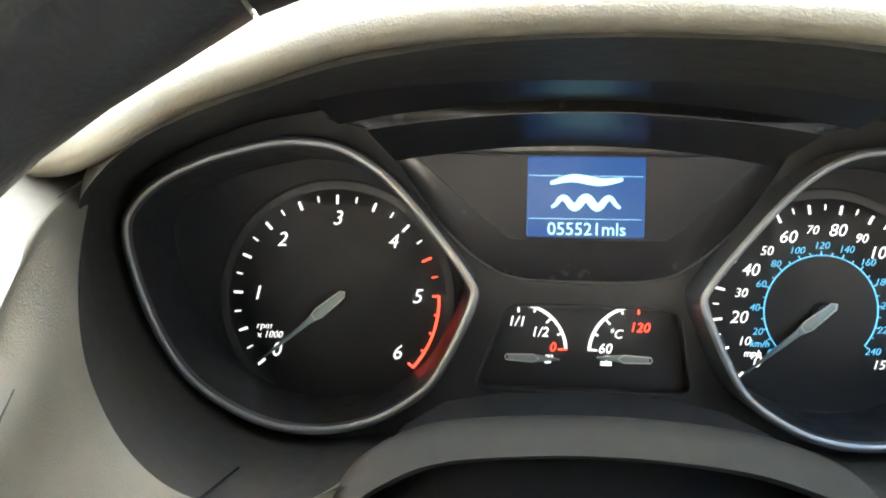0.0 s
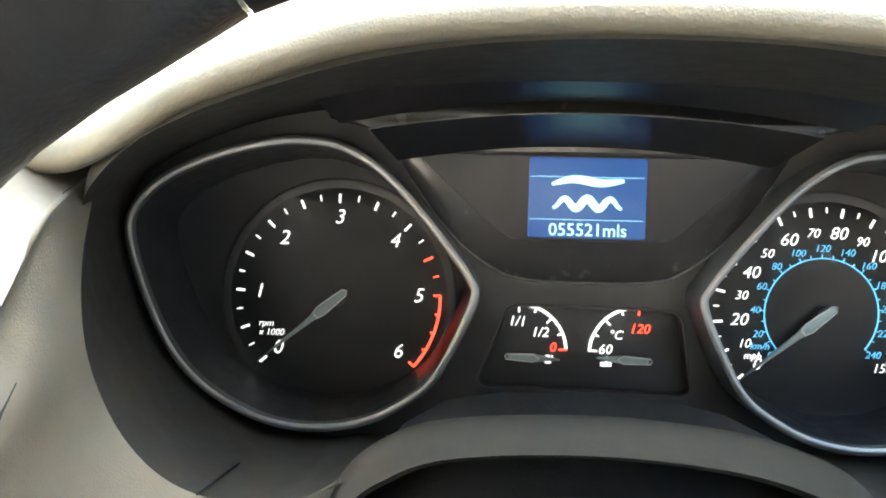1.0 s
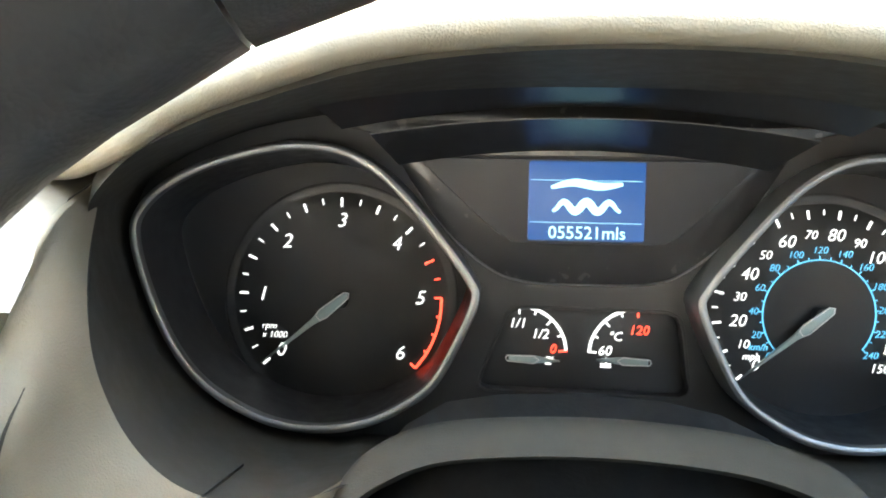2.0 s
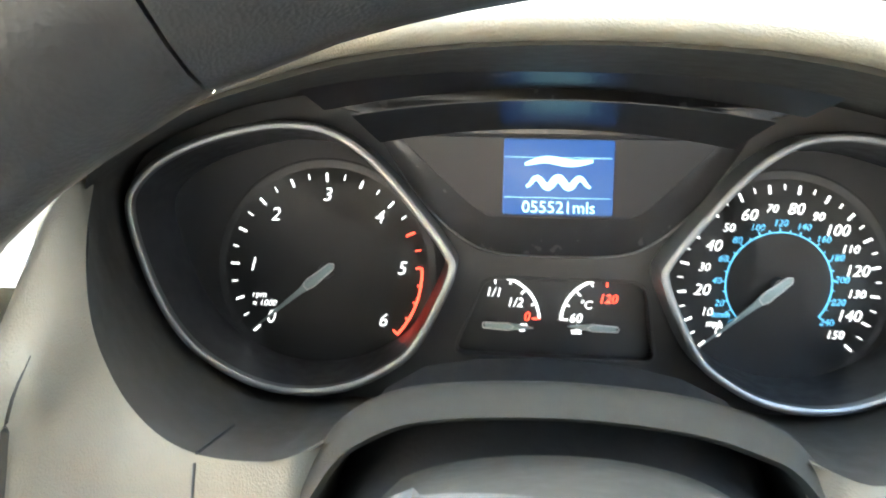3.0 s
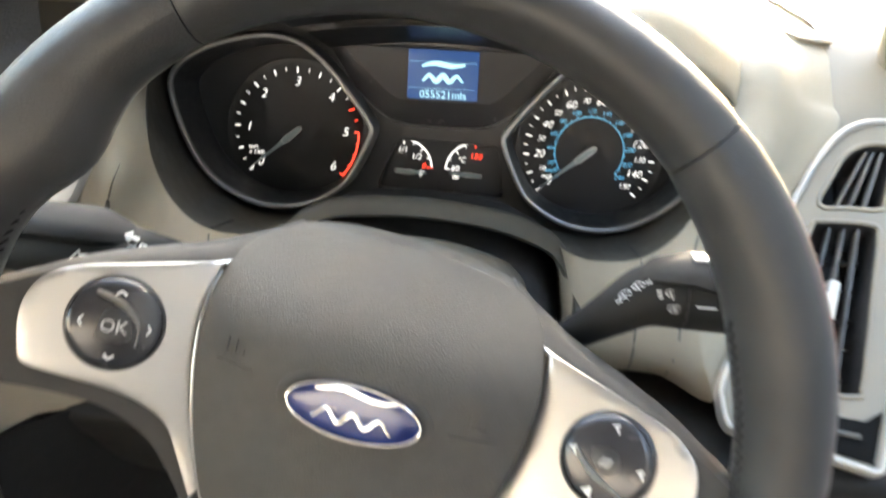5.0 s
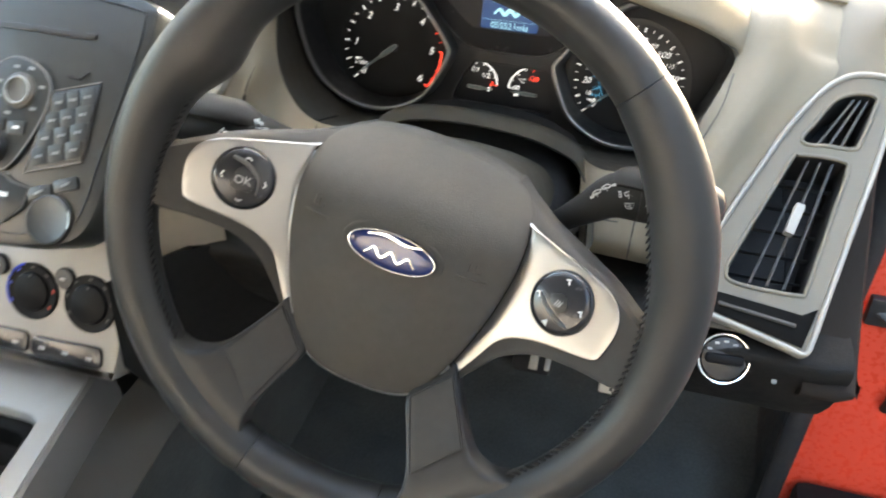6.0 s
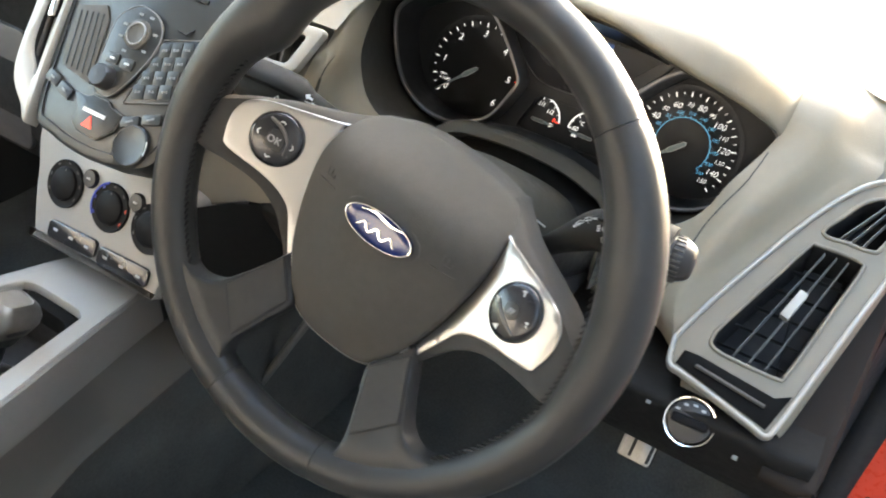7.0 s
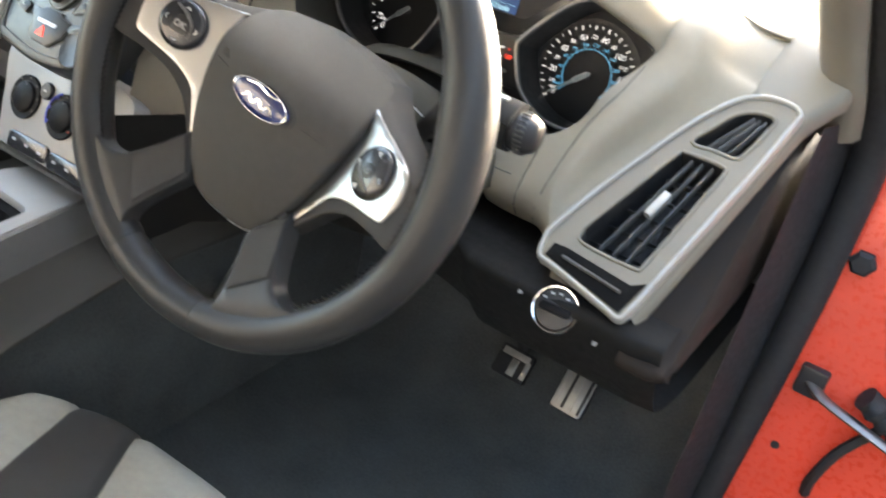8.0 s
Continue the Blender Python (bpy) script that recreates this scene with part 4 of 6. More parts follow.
for dx, dy in ((0.040, -0.004), (0.041, -0.013), (-0.034, 0.010), (-0.035, 0.002)):
    part("side_mark", box(0.004, 0.0035, 0.0005, KM_ @ pose(dx, dy, 0.0022)), DIM_PRINT, lamp_switch)

# ---- small vent left of the cluster ----
LV = Matrix.Translation((-0.222, -0.193, 0.964)) @ pose(0, 0, 0, 62, 0, 8)
small_vent = root("side_vent", (-0.205, -0.18, 0.93), "small centre air vent with a pale silver surround", "air vent")
lv_o, lv_i = rounded(0.072, 0.046, 0.006, 6), rounded(0.052, 0.029, 0.004, 6)
lv_o, lv_i = [(a + 0.42 * b, b) for a, b in lv_o], [(a + 0.42 * b - 0.004, b - 0.002) for a, b in lv_i]
part("surround", frame_plate(lv_o, lv_i, 0.010, 0.003, LV, -0.006, 0.004), PALE_TRIM, small_vent, "pale silver surround")
part("well", loft([[(a, b, 0.0) for a, b in lv_i], [(a, b, -0.03) for a, b in inset(lv_i, 0.002)]], LV, cap_last=True), BLACK_SATIN, small_vent)
for x in (-0.016, -0.002, 0.012):
    part("slat", box(0.0025, 0.031, 0.014, LV @ pose(x - 0.004, -0.002, -0.006, 0, 0, 6), 0.0008), GREY_PLASTIC, small_vent)


# ---- steering wheel ----
WMX = pose(0.0011, -0.3372, 0.9204, 71.4, 0, 2.8) @ pose(0, 0, 0, 0, 0, -12.5)      # turned a little clockwise
WHEEL_R, RIM_R = 0.182, 0.0173
wheel = root("steering_wheel", WMX @ Vector((0, 0, -0.05)), "black leather four-spoke steering wheel with satin silver spoke inserts", "steering wheel")


def grip(a):
    """Rim thickness by angle: fuller where the thumbs rest."""
    d = min(abs((a - c + 180) % 360 - 180) for c in (24, 156))
    return RIM_R + (0.0030 if 90 < a < 270 else 0.0040) * max(0.0, 1 - d / 34) ** 0.8


def rim_segment(a0, a1):
    n = max(8, round((a1 - a0) / 3))
    rings = []
    for i in range(n + 1):
        a = a0 + (a1 - a0) * i / n
        end = min(i, n - i)
        r = grip(a) * (0.965 if end == 0 else 1.0)
        c, s = math.cos(radians(a)), math.sin(radians(a))
        ring = []
        for k in range(20):
            w = 2 * math.pi * k / 20
            rr = WHEEL_R - (grip(a) - RIM_R) * 0.6 + r * math.cos(w) * 0.98
            rr -= 0.011 * math.exp(-((a - 151) / 9) ** 2) * max(0.0, -math.cos(w))      # the thumb rest swells inwards
            ring.append((rr * c, rr * s, r * math.sin(w) * 1.06))
        rings.append(ring)
    return loft(rings, WMX, cap_first=True, cap_last=True)


for a0, a1 in ((53.6, 126.4), (-73.9, 53.4), (126.6, 253.9), (254.1, 285.9)):
    part("rim_cover", rim_segment(a0, a1), RIM_GRIP if a1 - a0 > 100 else RIM_LEATHER, wheel, "perforated black leather grip" if a1 - a0 > 100 else "")
part("rim_core", loft([[((WHEEL_R + 0.0122 * math.cos(w)) * math.cos(a), (WHEEL_R + 0.0122 * math.cos(w)) * math.sin(a), 0.0122 * math.sin(w)) for w in [2 * math.pi * k / 16 for k in range(16)]] for a in [2 * math.pi * i / 96 for i in range(96)]], WMX, loop=True), RUBBER, wheel)
# stitching along the inside of the two side grips
for a0, a1 in ((150, 222), (-42, 30)):
    stitches = []
    for i in range(44):
        a = radians(a0 + (a1 - a0) * i / 43)
        g = WHEEL_R - grip(math.degrees(a)) * 1.5 + RIM_R * 0.5
        stitches.append(box(0.0052, 0.0011, 0.0011, WMX @ pose(g * math.cos(a), g * math.sin(a), 0.006, 0, 0, math.degrees(a) + 55)))
    part("stitching", joined(*stitches), STALK_BLACK, wheel)


def smooth2(points, n, s=1):
    return [(s * q.x, q.y) for q in catmull([(a, b, 0) for a, b in points], n, closed=True)]


def draped(outline, height, thick, bevel, m, step=0.004):
    """A rounded panel whose face follows height(x, y), filled with a fine net of triangles."""
    o = ccw(outline)
    rims = [(inset(o, d) if d else [Vector(q) for q in o], h) for d, h in ((0, -thick), (0, -bevel), (bevel * 0.3, -bevel * 0.3), (bevel, 0.0))]
    bm = bmesh.new()
    rows = [[bm.verts.new(m @ Vector((q[0], q[1], height(q[0], q[1]) + h))) for q in r] for r, h in rims]
    k = len(o)
    for a, b in zip(rows, rows[1:]):
        for i in range(k):
            bm.faces.new((a[i], a[(i + 1) % k], b[(i + 1) % k], b[i]))
    edge = [Vector((q[0], q[1])) for q in rims[-1][0]]
    inside = lambda p: sum((a.y > p.y) != (b.y > p.y) and p.x < (b.x - a.x) * (p.y - a.y) / (b.y - a.y) + a.x for a, b in zip(edge, edge[1:] + edge[:1])) % 2 == 1
    xs, ys = [q.x for q in edge], [q.y for q in edge]
    net = []
    for i in range(int((max(xs) - min(xs)) / step)):
        for j in range(int((max(ys) - min(ys)) / step)):
            p = Vector((min(xs) + step * (i + 0.5), min(ys) + step * (j + 0.5)))
            if inside(p) and min((p - q).length for q in edge) > step * 0.45:
                net.append(p)
    co, _, faces, origin, _, _ = delaunay_2d_cdt(edge + net, [(i, (i + 1) % k) for i in range(k)], [], 1, 1e-6)
    made = {}
    for i, (p, src) in enumerate(zip(co, origin)):
        made[i] = rows[-1][src[0]] if src and src[0] < k else bm.verts.new(m @ Vector((p.x, p.y, height(p.x, p.y))))
    for f in faces:
        if len({made[i] for i in f}) == len(f) and not bm.faces.get([made[i] for i in f]):
            bm.faces.new([made[i] for i in f])
    bmesh.ops.recalc_face_normals(bm, faces=bm.faces)
    return bm


# airbag cover: a shield with a flat foot, falling away to the front at its top
BAG = [(0, -0.1045), (0.022, -0.1035), (0.037, -0.0985), (0.0475, -0.0870), (0.0580, -0.0660), (0.0685, -0.0360), (0.0755, -0.0060), (0.0780, 0.0180), (0.0765, 0.0390), (0.0712, 0.0510), (0.0595, 0.0600), (0.0310, 0.0660), (0, 0.0672)]
bag = ccw([tuple(q[:2]) for q in catmull([(a, b, 0) for a, b in mirrored(BAG)], 104, closed=True)])


def bag_height(x, y):
    r = math.hypot(x / 0.079, (y + 0.012) / 0.092)
    return -0.0022 - 0.0165 * min(r, 1.15) ** 2.3 - 15.0 * max(0.0, y - 0.012) ** 2


part("airbag_cover", draped(bag, bag_height, 0.035, 0.0016, WMX, 0.005), AIRBAG, wheel, "dark grey grained airbag cover")
# a raised bar and a small pressed sign on each side of the badge
for s in (-1, 1):
    up = lambda x, y: bag_height(x, y) + 0.0002
    x0, x1, y = (-0.0655, -0.0480, 0.0030) if s < 0 else (0.0420, 0.0640, -0.0010)
    marks = [tube([(x0 + (x1 - x0) * k / 4, y, up(x0 + (x1 - x0) * k / 4, y)) for k in range(5)], 0.0007, WMX, 6)]
    xm = (x0 + x1) / 2 + 0.001 * s
    for dx, dy0, dy1 in ((-0.004, 0.005, 0.011), (0.0, 0.005, 0.011), (0.004, 0.005, 0.008)):
        marks.append(tube([(xm + dx, y + dy0, up(xm + dx, y + dy0)), (xm + dx, y + dy1, up(xm + dx, y + dy1))], 0.0005, WMX, 6))
    marks.append(tube([(xm - 0.004, y + 0.005, up(xm - 0.004, y + 0.005)), (xm + 0.004, y + 0.005, up(xm + 0.004, y + 0.005))], 0.0005, WMX, 6))
    part("embossed_mark", joined(*marks), AIRBAG, wheel)

# thin bright edge round the lower part of the cover
lower = [q for q in catmull([(a, b, 0) for a, b in [(-x, y) for x, y in reversed(BAG[1:9])] + BAG[:5]], 80)]
part("cover_edge", tube([(q.x * 1.012, (q.y + 0.015) * 1.012 - 0.015, bag_height(q.x, q.y) - 0.0035) for q in lower], 0.0011, WMX, 8), SATIN_SILVER, wheel, "thin bright edge")

# oval badge: chrome rim, blue field, plain flourish
BM_ = WMX @ pose(0.0, -0.0005, -0.0026, 0.0)
oval = lambda a, b, n=64: [(a * math.cos(2 * math.pi * i / n), b * math.sin(2 * math.pi * i / n)) for i in range(n)]
part("badge_seat", frame_plate(oval(0.0350, 0.0172), oval(0.0300, 0.0125), 0.0022, 0.0010, BM_, -0.0035), AIRBAG, wheel)
badge = part("badge", plate(oval(0.0300, 0.0125), 0.0034, 0.0010, BM_, -0.0014, 0.0006), BADGE_BLUE, wheel, "blue oval badge")
part("badge_rim", frame_plate(oval(0.0302, 0.0127), oval(0.0288, 0.0114), 0.0018, 0.0006, BM_, 0.0010), CHROME, badge, "chrome rim")
part("badge_mark", script_mark(0.046, BM_, 0.022, 0.0024), CHROME, badge)

# side spokes: a satin insert with a tongue along the cover, on a dark spoke that falls away behind it
INSERT = [(0.0752, 0.0420), (0.0830, 0.0398), (0.0935, 0.0372), (0.1136, 0.0325), (0.1300, 0.0282), (0.1400, 0.0235), (0.1465, 0.0160), (0.1490, 0.0040), (0.1458, -0.0120), (0.1425, -0.0172), (0.1340, -0.0195), (0.1116, -0.0232), (0.0950, -0.0285),
          (0.0830, -0.0370), (0.0745, -0.0524), (0.0640, -0.0720), (0.0510, -0.0915), (0.0480, -0.0900), (0.0590, -0.0690), (0.0700, -0.0370), (0.0768, -0.0060), (0.0792, 0.0180), (0.0778, 0.0380)]
DARK = [(0.056, 0.0605), (0.072, 0.0530), (0.0925, 0.0435), (0.118, 0.0350), (0.140, 0.0268), (0.158, 0.0170), (0.174, 0.0060), (0.176, -0.0200), (0.162, -0.0290), (0.140, -0.0290), (0.112, -0.0330), (0.092, -0.0440), (0.080, -0.0580), (0.058, -0.0880), (0.045, -0.0880), (0.055, -0.03), (0.060, 0.03)]
SPOKE_RISE = ((0.04, -0.036), (0.06, -0.0335), (0.075, -0.0285), (0.09, -0.0215), (0.1115, -0.0125), (0.130, -0.0050), (0.145, 0.0005), (0.17, 0.0060))


def spoke_height(x, y):
    top = along(((0.05, 0.050), (0.075, 0.0412), (0.0935, 0.0372), (0.1136, 0.0322), (0.130, 0.0280), (0.14, 0.0232), (0.18, 0.004)), abs(x))
    return along(SPOKE_RISE, abs(x)) - 0.12 * y - 1.3 * max(0.0, y - top)


for s in (-1, 1):
    part("spoke", draped(smooth2(DARK, 72, s), lambda x, y: spoke_height(x, y) - 0.0022, 0.034, 0.003, WMX), SPOKE_DARK, wheel, "dark grey spoke")
    part("spoke_insert", draped(smooth2(INSERT, 110, s), spoke_height, 0.010, 0.0009, WMX), SATIN_SILVER, wheel, "satin silver spoke insert")
    # round switch pad
    px, py = s * 0.1120, 0.0062
    PM = WMX @ pose(px, py, spoke_height(px, py) + 0.0012, -6.8, -21 * s, 0)
    pad = part("switch_pad", lathe([(0.0203, -0.004), (0.0203, 0.0020), (0.0194, 0.0036), (0.0165, 0.0047), (0.0, 0.0052)], PM, 48), BLACK_GLOSS, wheel, "round black switch pad")
    part("pad_ring", lathe([(0.0212, -0.003), (0.0212, 0.0010), (0.0204, 0.0014), (0.0202, -0.003)], PM, 48), BLACK_SATIN, pad)
    if s < 0:
        # a hooked ridge wraps round the OK key
        part("centre_key", plate(smooth2([(0.0062, -0.0068), (0.0066, 0.0010), (0.0015, 0.0072), (-0.0050, 0.0062), (-0.0068, -0.0010), (-0.0064, -0.0070)], 36), 0.0012, 0.0005, PM, 0.0046), BLACK_SATIN, pad)
        part("pad_writing", lettering("OK", 0.0078, 0.0, 0.0001, PM @ pose(-0.0004, -0.0008, 0.0062)), GREY_PRINT, pad)
        curve = [(-0.0100, 0.0135), (-0.0015, 0.0110), (0.0050, 0.0068), (0.0095, 0.0010), (0.0100, -0.0085)]
        part("key_edge", tube([(q.x, q.y, 0.0050) for q in catmull([(a, b, 0) for a, b in curve], 20)], lambda f: 0.0005 + 0.0011 * math.sin(math.pi * min(1.0, f + 0.15)), PM, 8), SLAT_GREY, pad, "grey raised ridge")
    else:
        part("centre_key", plate(smooth2([(0.0062, -0.0015), (0.0035, 0.0056), (-0.0040, 0.0052), (-0.0060, -0.0008), (0.0010, -0.0058)], 32), 0.0012, 0.0005, PM, 0.0046), BLACK_SATIN, pad)
        part("key_edge", tube([(q.x, q.y, 0.0050) for q in catmull([(-0.0130, 0.0010, 0), (-0.0085, -0.0040, 0), (0.0, -0.0088, 0), (0.0110, -0.0125, 0)], 16)], lambda f: 0.0006 + 0.0010 * math.sin(math.pi * f), PM, 8), SLAT_GREY, pad, "grey raised ridge")
        part("pad_mark", joined(*[tube([(-0.0022 + 0.0016 * k, -0.0024, 0.0061), (-0.0008 + 0.0016 * k, 0.0020, 0.0061)], 0.0004, PM, 5) for k in range(3)]), GREY_PRINT, pad)
    for k in range(4):
        a = radians(90 * k)
        cx, cy = 0.0150 * math.cos(a), 0.0150 * math.sin(a)
        if s < 0:
            chev = [tube([(cx - 0.0022 * math.sin(a) * e - 0.0016 * math.cos(a), cy + 0.0022 * math.cos(a) * e - 0.0016 * math.sin(a), 0.0052), (cx, cy, 0.0052)], 0.00045, PM, 5) for e in (-1, 1)]
        elif k == 3:
            chev = [plate([(cx - 0.0024 - 0.004, cy - 0.0002), (cx + 0.0022 - 0.004, cy - 0.0022), (cx + 0.0016 - 0.004, cy + 0.0026)], 0.0005, 0.0001, PM, 0.0046)]
        else:
            chev = [box(0.0032, 0.0009, 0.0004, PM @ pose(cx, cy + 0.0012, 0.0051, 0, 0, 25)), box(0.0009, 0.0028, 0.0004, PM @ pose(cx + 0.001, cy - 0.0006, 0.0051, 0, 0, 25))]
        part("pad_mark", joined(*chev), PALE_PRINT, pad)


# lower spokes with an inlaid panel
def low_height(x, y):
    return 0.0040 + 0.45 * min(math.hypot(x, y) - 0.145, 0.016)


LOW = [(0.060, -0.064), (0.071, -0.079), (0.0875, -0.1025), (0.099, -0.1130), (0.116, -0.1150), (0.136, -0.1060), (0.144, -0.108), (0.106, -0.143), (0.066, -0.166), (0.056, -0.164), (0.0590, -0.152), (0.0570, -0.138), (0.048, -0.118), (0.039, -0.098), (0.046, -0.085)]
LOW_PANEL = [(0.0635, -0.0710), (0.0865, -0.1080), (0.0610, -0.1370), (0.0420, -0.0950)]
for s in (-1, 1):
    part("lower_spoke", draped(smooth2(LOW, 60, s), low_height, 0.020, 0.003, WMX, 0.006), RIM_LEATHER, wheel)
    o = ccw([(s * (a + (c - a) * k / 6), b + (d - b) * k / 6) for (a, b), (c, d) in zip(LOW_PANEL, LOW_PANEL[1:] + LOW_PANEL[:1]) for k in range(6)])
    part("spoke_panel", draped(o, lambda x, y: low_height(x, y) + 0.0018, 0.004, 0.0008, WMX, 0.006), SPOKE_DARK, wheel, "dark grey inlaid spoke panel")
    part("panel_joint", tube([(q[0], q[1], 0.0004 + low_height(*q)) for q in inset(o, -0.0006)], 0.0008, WMX, 6, closed=True), RUBBER, wheel)
# hub behind the cover
part("hub_shell", lathe([(0.060, -0.090), (0.068, -0.078), (0.072, -0.060), (0.066, -0.050), (0.0, -0.050)], WMX @ pose(0, -0.012, 0), 48), CHARCOAL, wheel)

# ---- steering column with its cover ----
column = root("steering_column", (0.0, -0.20, 0.80), "dark grey steering column cover behind the wheel", "steering column")


def column_rows(top):
    rows = []
    for y, zc, w, h in ((-0.285, 0.912, 0.050, 0.040), (-0.262, 0.905, 0.066, 0.050), (-0.215, 0.893, 0.074, 0.052), (-0.165, 0.875, 0.078, 0.050), (-0.11, 0.852, 0.080, 0.045)):
        w = w if top else w * 1.35
        rows.append([(w * math.cos(a) * (1.0 if abs(math.cos(a)) < 0.8 else 0.97), y, zc + (h if top else 0.06) * math.copysign(abs(math.sin(a)) ** 0.7, math.sin(a)) * (1 if top else 1)) for a in [math.pi * i / 24 * (1 if top else -1) for i in range(25)]])
    return rows


part("upper_cover", loft(column_rows(True), closed=False), ARCH_GREY, column, "grey upper cover")
part("lower_cover", loft(column_rows(False), closed=False), BLACK_SATIN, column, "black lower cover")
# a thin pale bar paints the highlight along the upper cover's right edge
part("cover_edge", tube(catmull([(0.012, -0.262, 0.957), (0.040, -0.252, 0.949), (0.060, -0.240, 0.935), (0.070, -0.225, 0.918), (0.074, -0.20, 0.900)], 20), 0.0007, sides=8), PALE_PRINT, column, "pale line painted as the highlight on the edge")
part("column_tube", tube([(0, -0.28, 0.905), (0, -0.02, 0.79)], 0.035, sides=20), CHARCOAL, column)
part("ignition_key", joined(box(0.012, 0.022, 0.010, pose(0.075, -0.235, 0.862, 20, 0, 25), 0.002), box(0.004, 0.02, 0.016, pose(0.079, -0.250, 0.855, 20, 0, 25), 0.001)), STEEL, column, "steel key in the lock")


# ---- stalks ----
def stalk(path, radii, label, flat=0.78):
    ob = root("control_stalk", path[0], label, "control stalk")
    n = 26
    p = catmull(path, n)
    rr = catmull([(r, 0, 0) for r in radii], n)
    part("lever", tube(p, lambda f: rr[min(n - 1, round(f * (n - 1)))].x, sides=20, flat=flat), STALK_BLACK, ob)
    return ob


right_stalk = stalk([(0.074, -0.230, 0.887), (0.098, -0.246, 0.914), (0.116, -0.251, 0.931), (0.131, -0.252, 0.9425), (0.150, -0.252, 0.9455), (0.180, -0.252, 0.9445)], (0.008, 0.0085, 0.0118, 0.0155, 0.0178, 0.0178), "black wiper stalk with white symbols and a knurled end", 1.0)
END_M = Matrix.Translation((0.179, -0.252, 0.9445)) @ pose(0, 0, 0, 0, 90, 8)
part("end_ring", lathe([(0.0181, 0.0), (0.0186, 0.004), (0.0182, 0.0055)] + [(0.0185, 0.006), (0.0192, 0.007), (0.0192, 0.013), (0.0185, 0.014), (0.0150, 0.021), (0.011, 0.024), (0.0, 0.0245)], END_M @ Matrix.Diagonal((0.84, 0.84, 0.9, 1)), 28), BLACK_SATIN, right_stalk)
part("end_ribs", joined(*[box(0.0014, 0.0016, 0.007, END_M @ pose(0.0160 * math.cos(a), 0.0160 * math.sin(a), 0.009, 0, 0, math.degrees(a)), 0.0004) for a in [2 * math.pi * i / 26 for i in range(26)]]), GREY_PLASTIC, right_stalk)
# a lid wraps over the top, with a pale pressed tab on it
lid = []
for x, lo, hi in ((0.1245, 72, 96), (0.1275, 58, 105), (0.132, 49, 112), (0.139, 44, 116), (0.150, 36, 118), (0.165, 27, 118), (0.183, 19, 118)):
    zc = along(((0.116, 0.931), (0.131, 0.9425), (0.150, 0.9455), (0.18, 0.9445)), x)
    r0 = along(((0.116, 0.0118), (0.131, 0.0155), (0.150, 0.0178), (0.18, 0.0178)), x)
    arc = [(lo, r0 - 0.002), (lo, r0 + 0.0022), (lo + 2, r0 + 0.0032)] + [(lo + 2 + (hi - lo - 2) * i / 8, r0 + 0.0034) for i in range(1, 9)] + [(hi, r0 - 0.002)]
    lid.append([(x, -0.252 - r * math.cos(radians(a)), zc + r * math.sin(radians(a))) for a, r in arc])
part("lid", loft(lid, cap_first=True, cap_last=True), STALK_BLACK, right_stalk)
part("switch_tab", box(0.022, 0.006, 0.002, pose(0.1600, -0.2550, 0.9662, 8, 1, 0), 0.0009), SATIN_SILVER, right_stalk, "pale tab")
def sector(r, a0, a1, m, w=0.0003):
    return tube([(r * math.cos(radians(a)), r * math.sin(radians(a)), 0) for a in [a0 + (a1 - a0) * i / 8 for i in range(9)]], w, m, 5)


def wiper_symbol(k, m):
    """A windscreen outline with its wiper."""
    m = m @ pose(0, -0.0040 * k, 0)
    side = [tube([(0.0032 * k * c, 0.0026 * k, 0), (0.0058 * k * c, 0.0056 * k, 0)], 0.0003, m, 5) for c in (-1, 1)]
    return joined(sector(0.0080 * k, 45, 135, m), sector(0.0041 * k, 40, 140, m), tube([(0, 0, 0), (-0.0022 * k, 0.0066 * k, 0)], 0.0003, m, 5), *side)


def stalk_place(x, up):
    """On the stalk's skin, turned up by so many degrees from straight at the driver."""
    zc = along(((0.098, 0.914), (0.116, 0.931), (0.131, 0.9425), (0.150, 0.9455), (0.18, 0.9445)), x)
    r = along(((0.098, 0.0085), (0.116, 0.0118), (0.131, 0.0155), (0.150, 0.0178), (0.18, 0.0178)), x) + (0.0012 if x < 0.139 else 0.0003)
    lean = along(((0.128, 38), (0.142, 8), (0.15, 0)), x)
    rise = r * math.sin(radians(up))
    return pose(x - rise * math.sin(radians(lean)), -0.252 - r * math.cos(radians(up)), zc + rise * math.cos(radians(lean))) @ pose(0, 0, 0, 0, -lean, 0) @ pose(0, 0, 0, 90 - up)


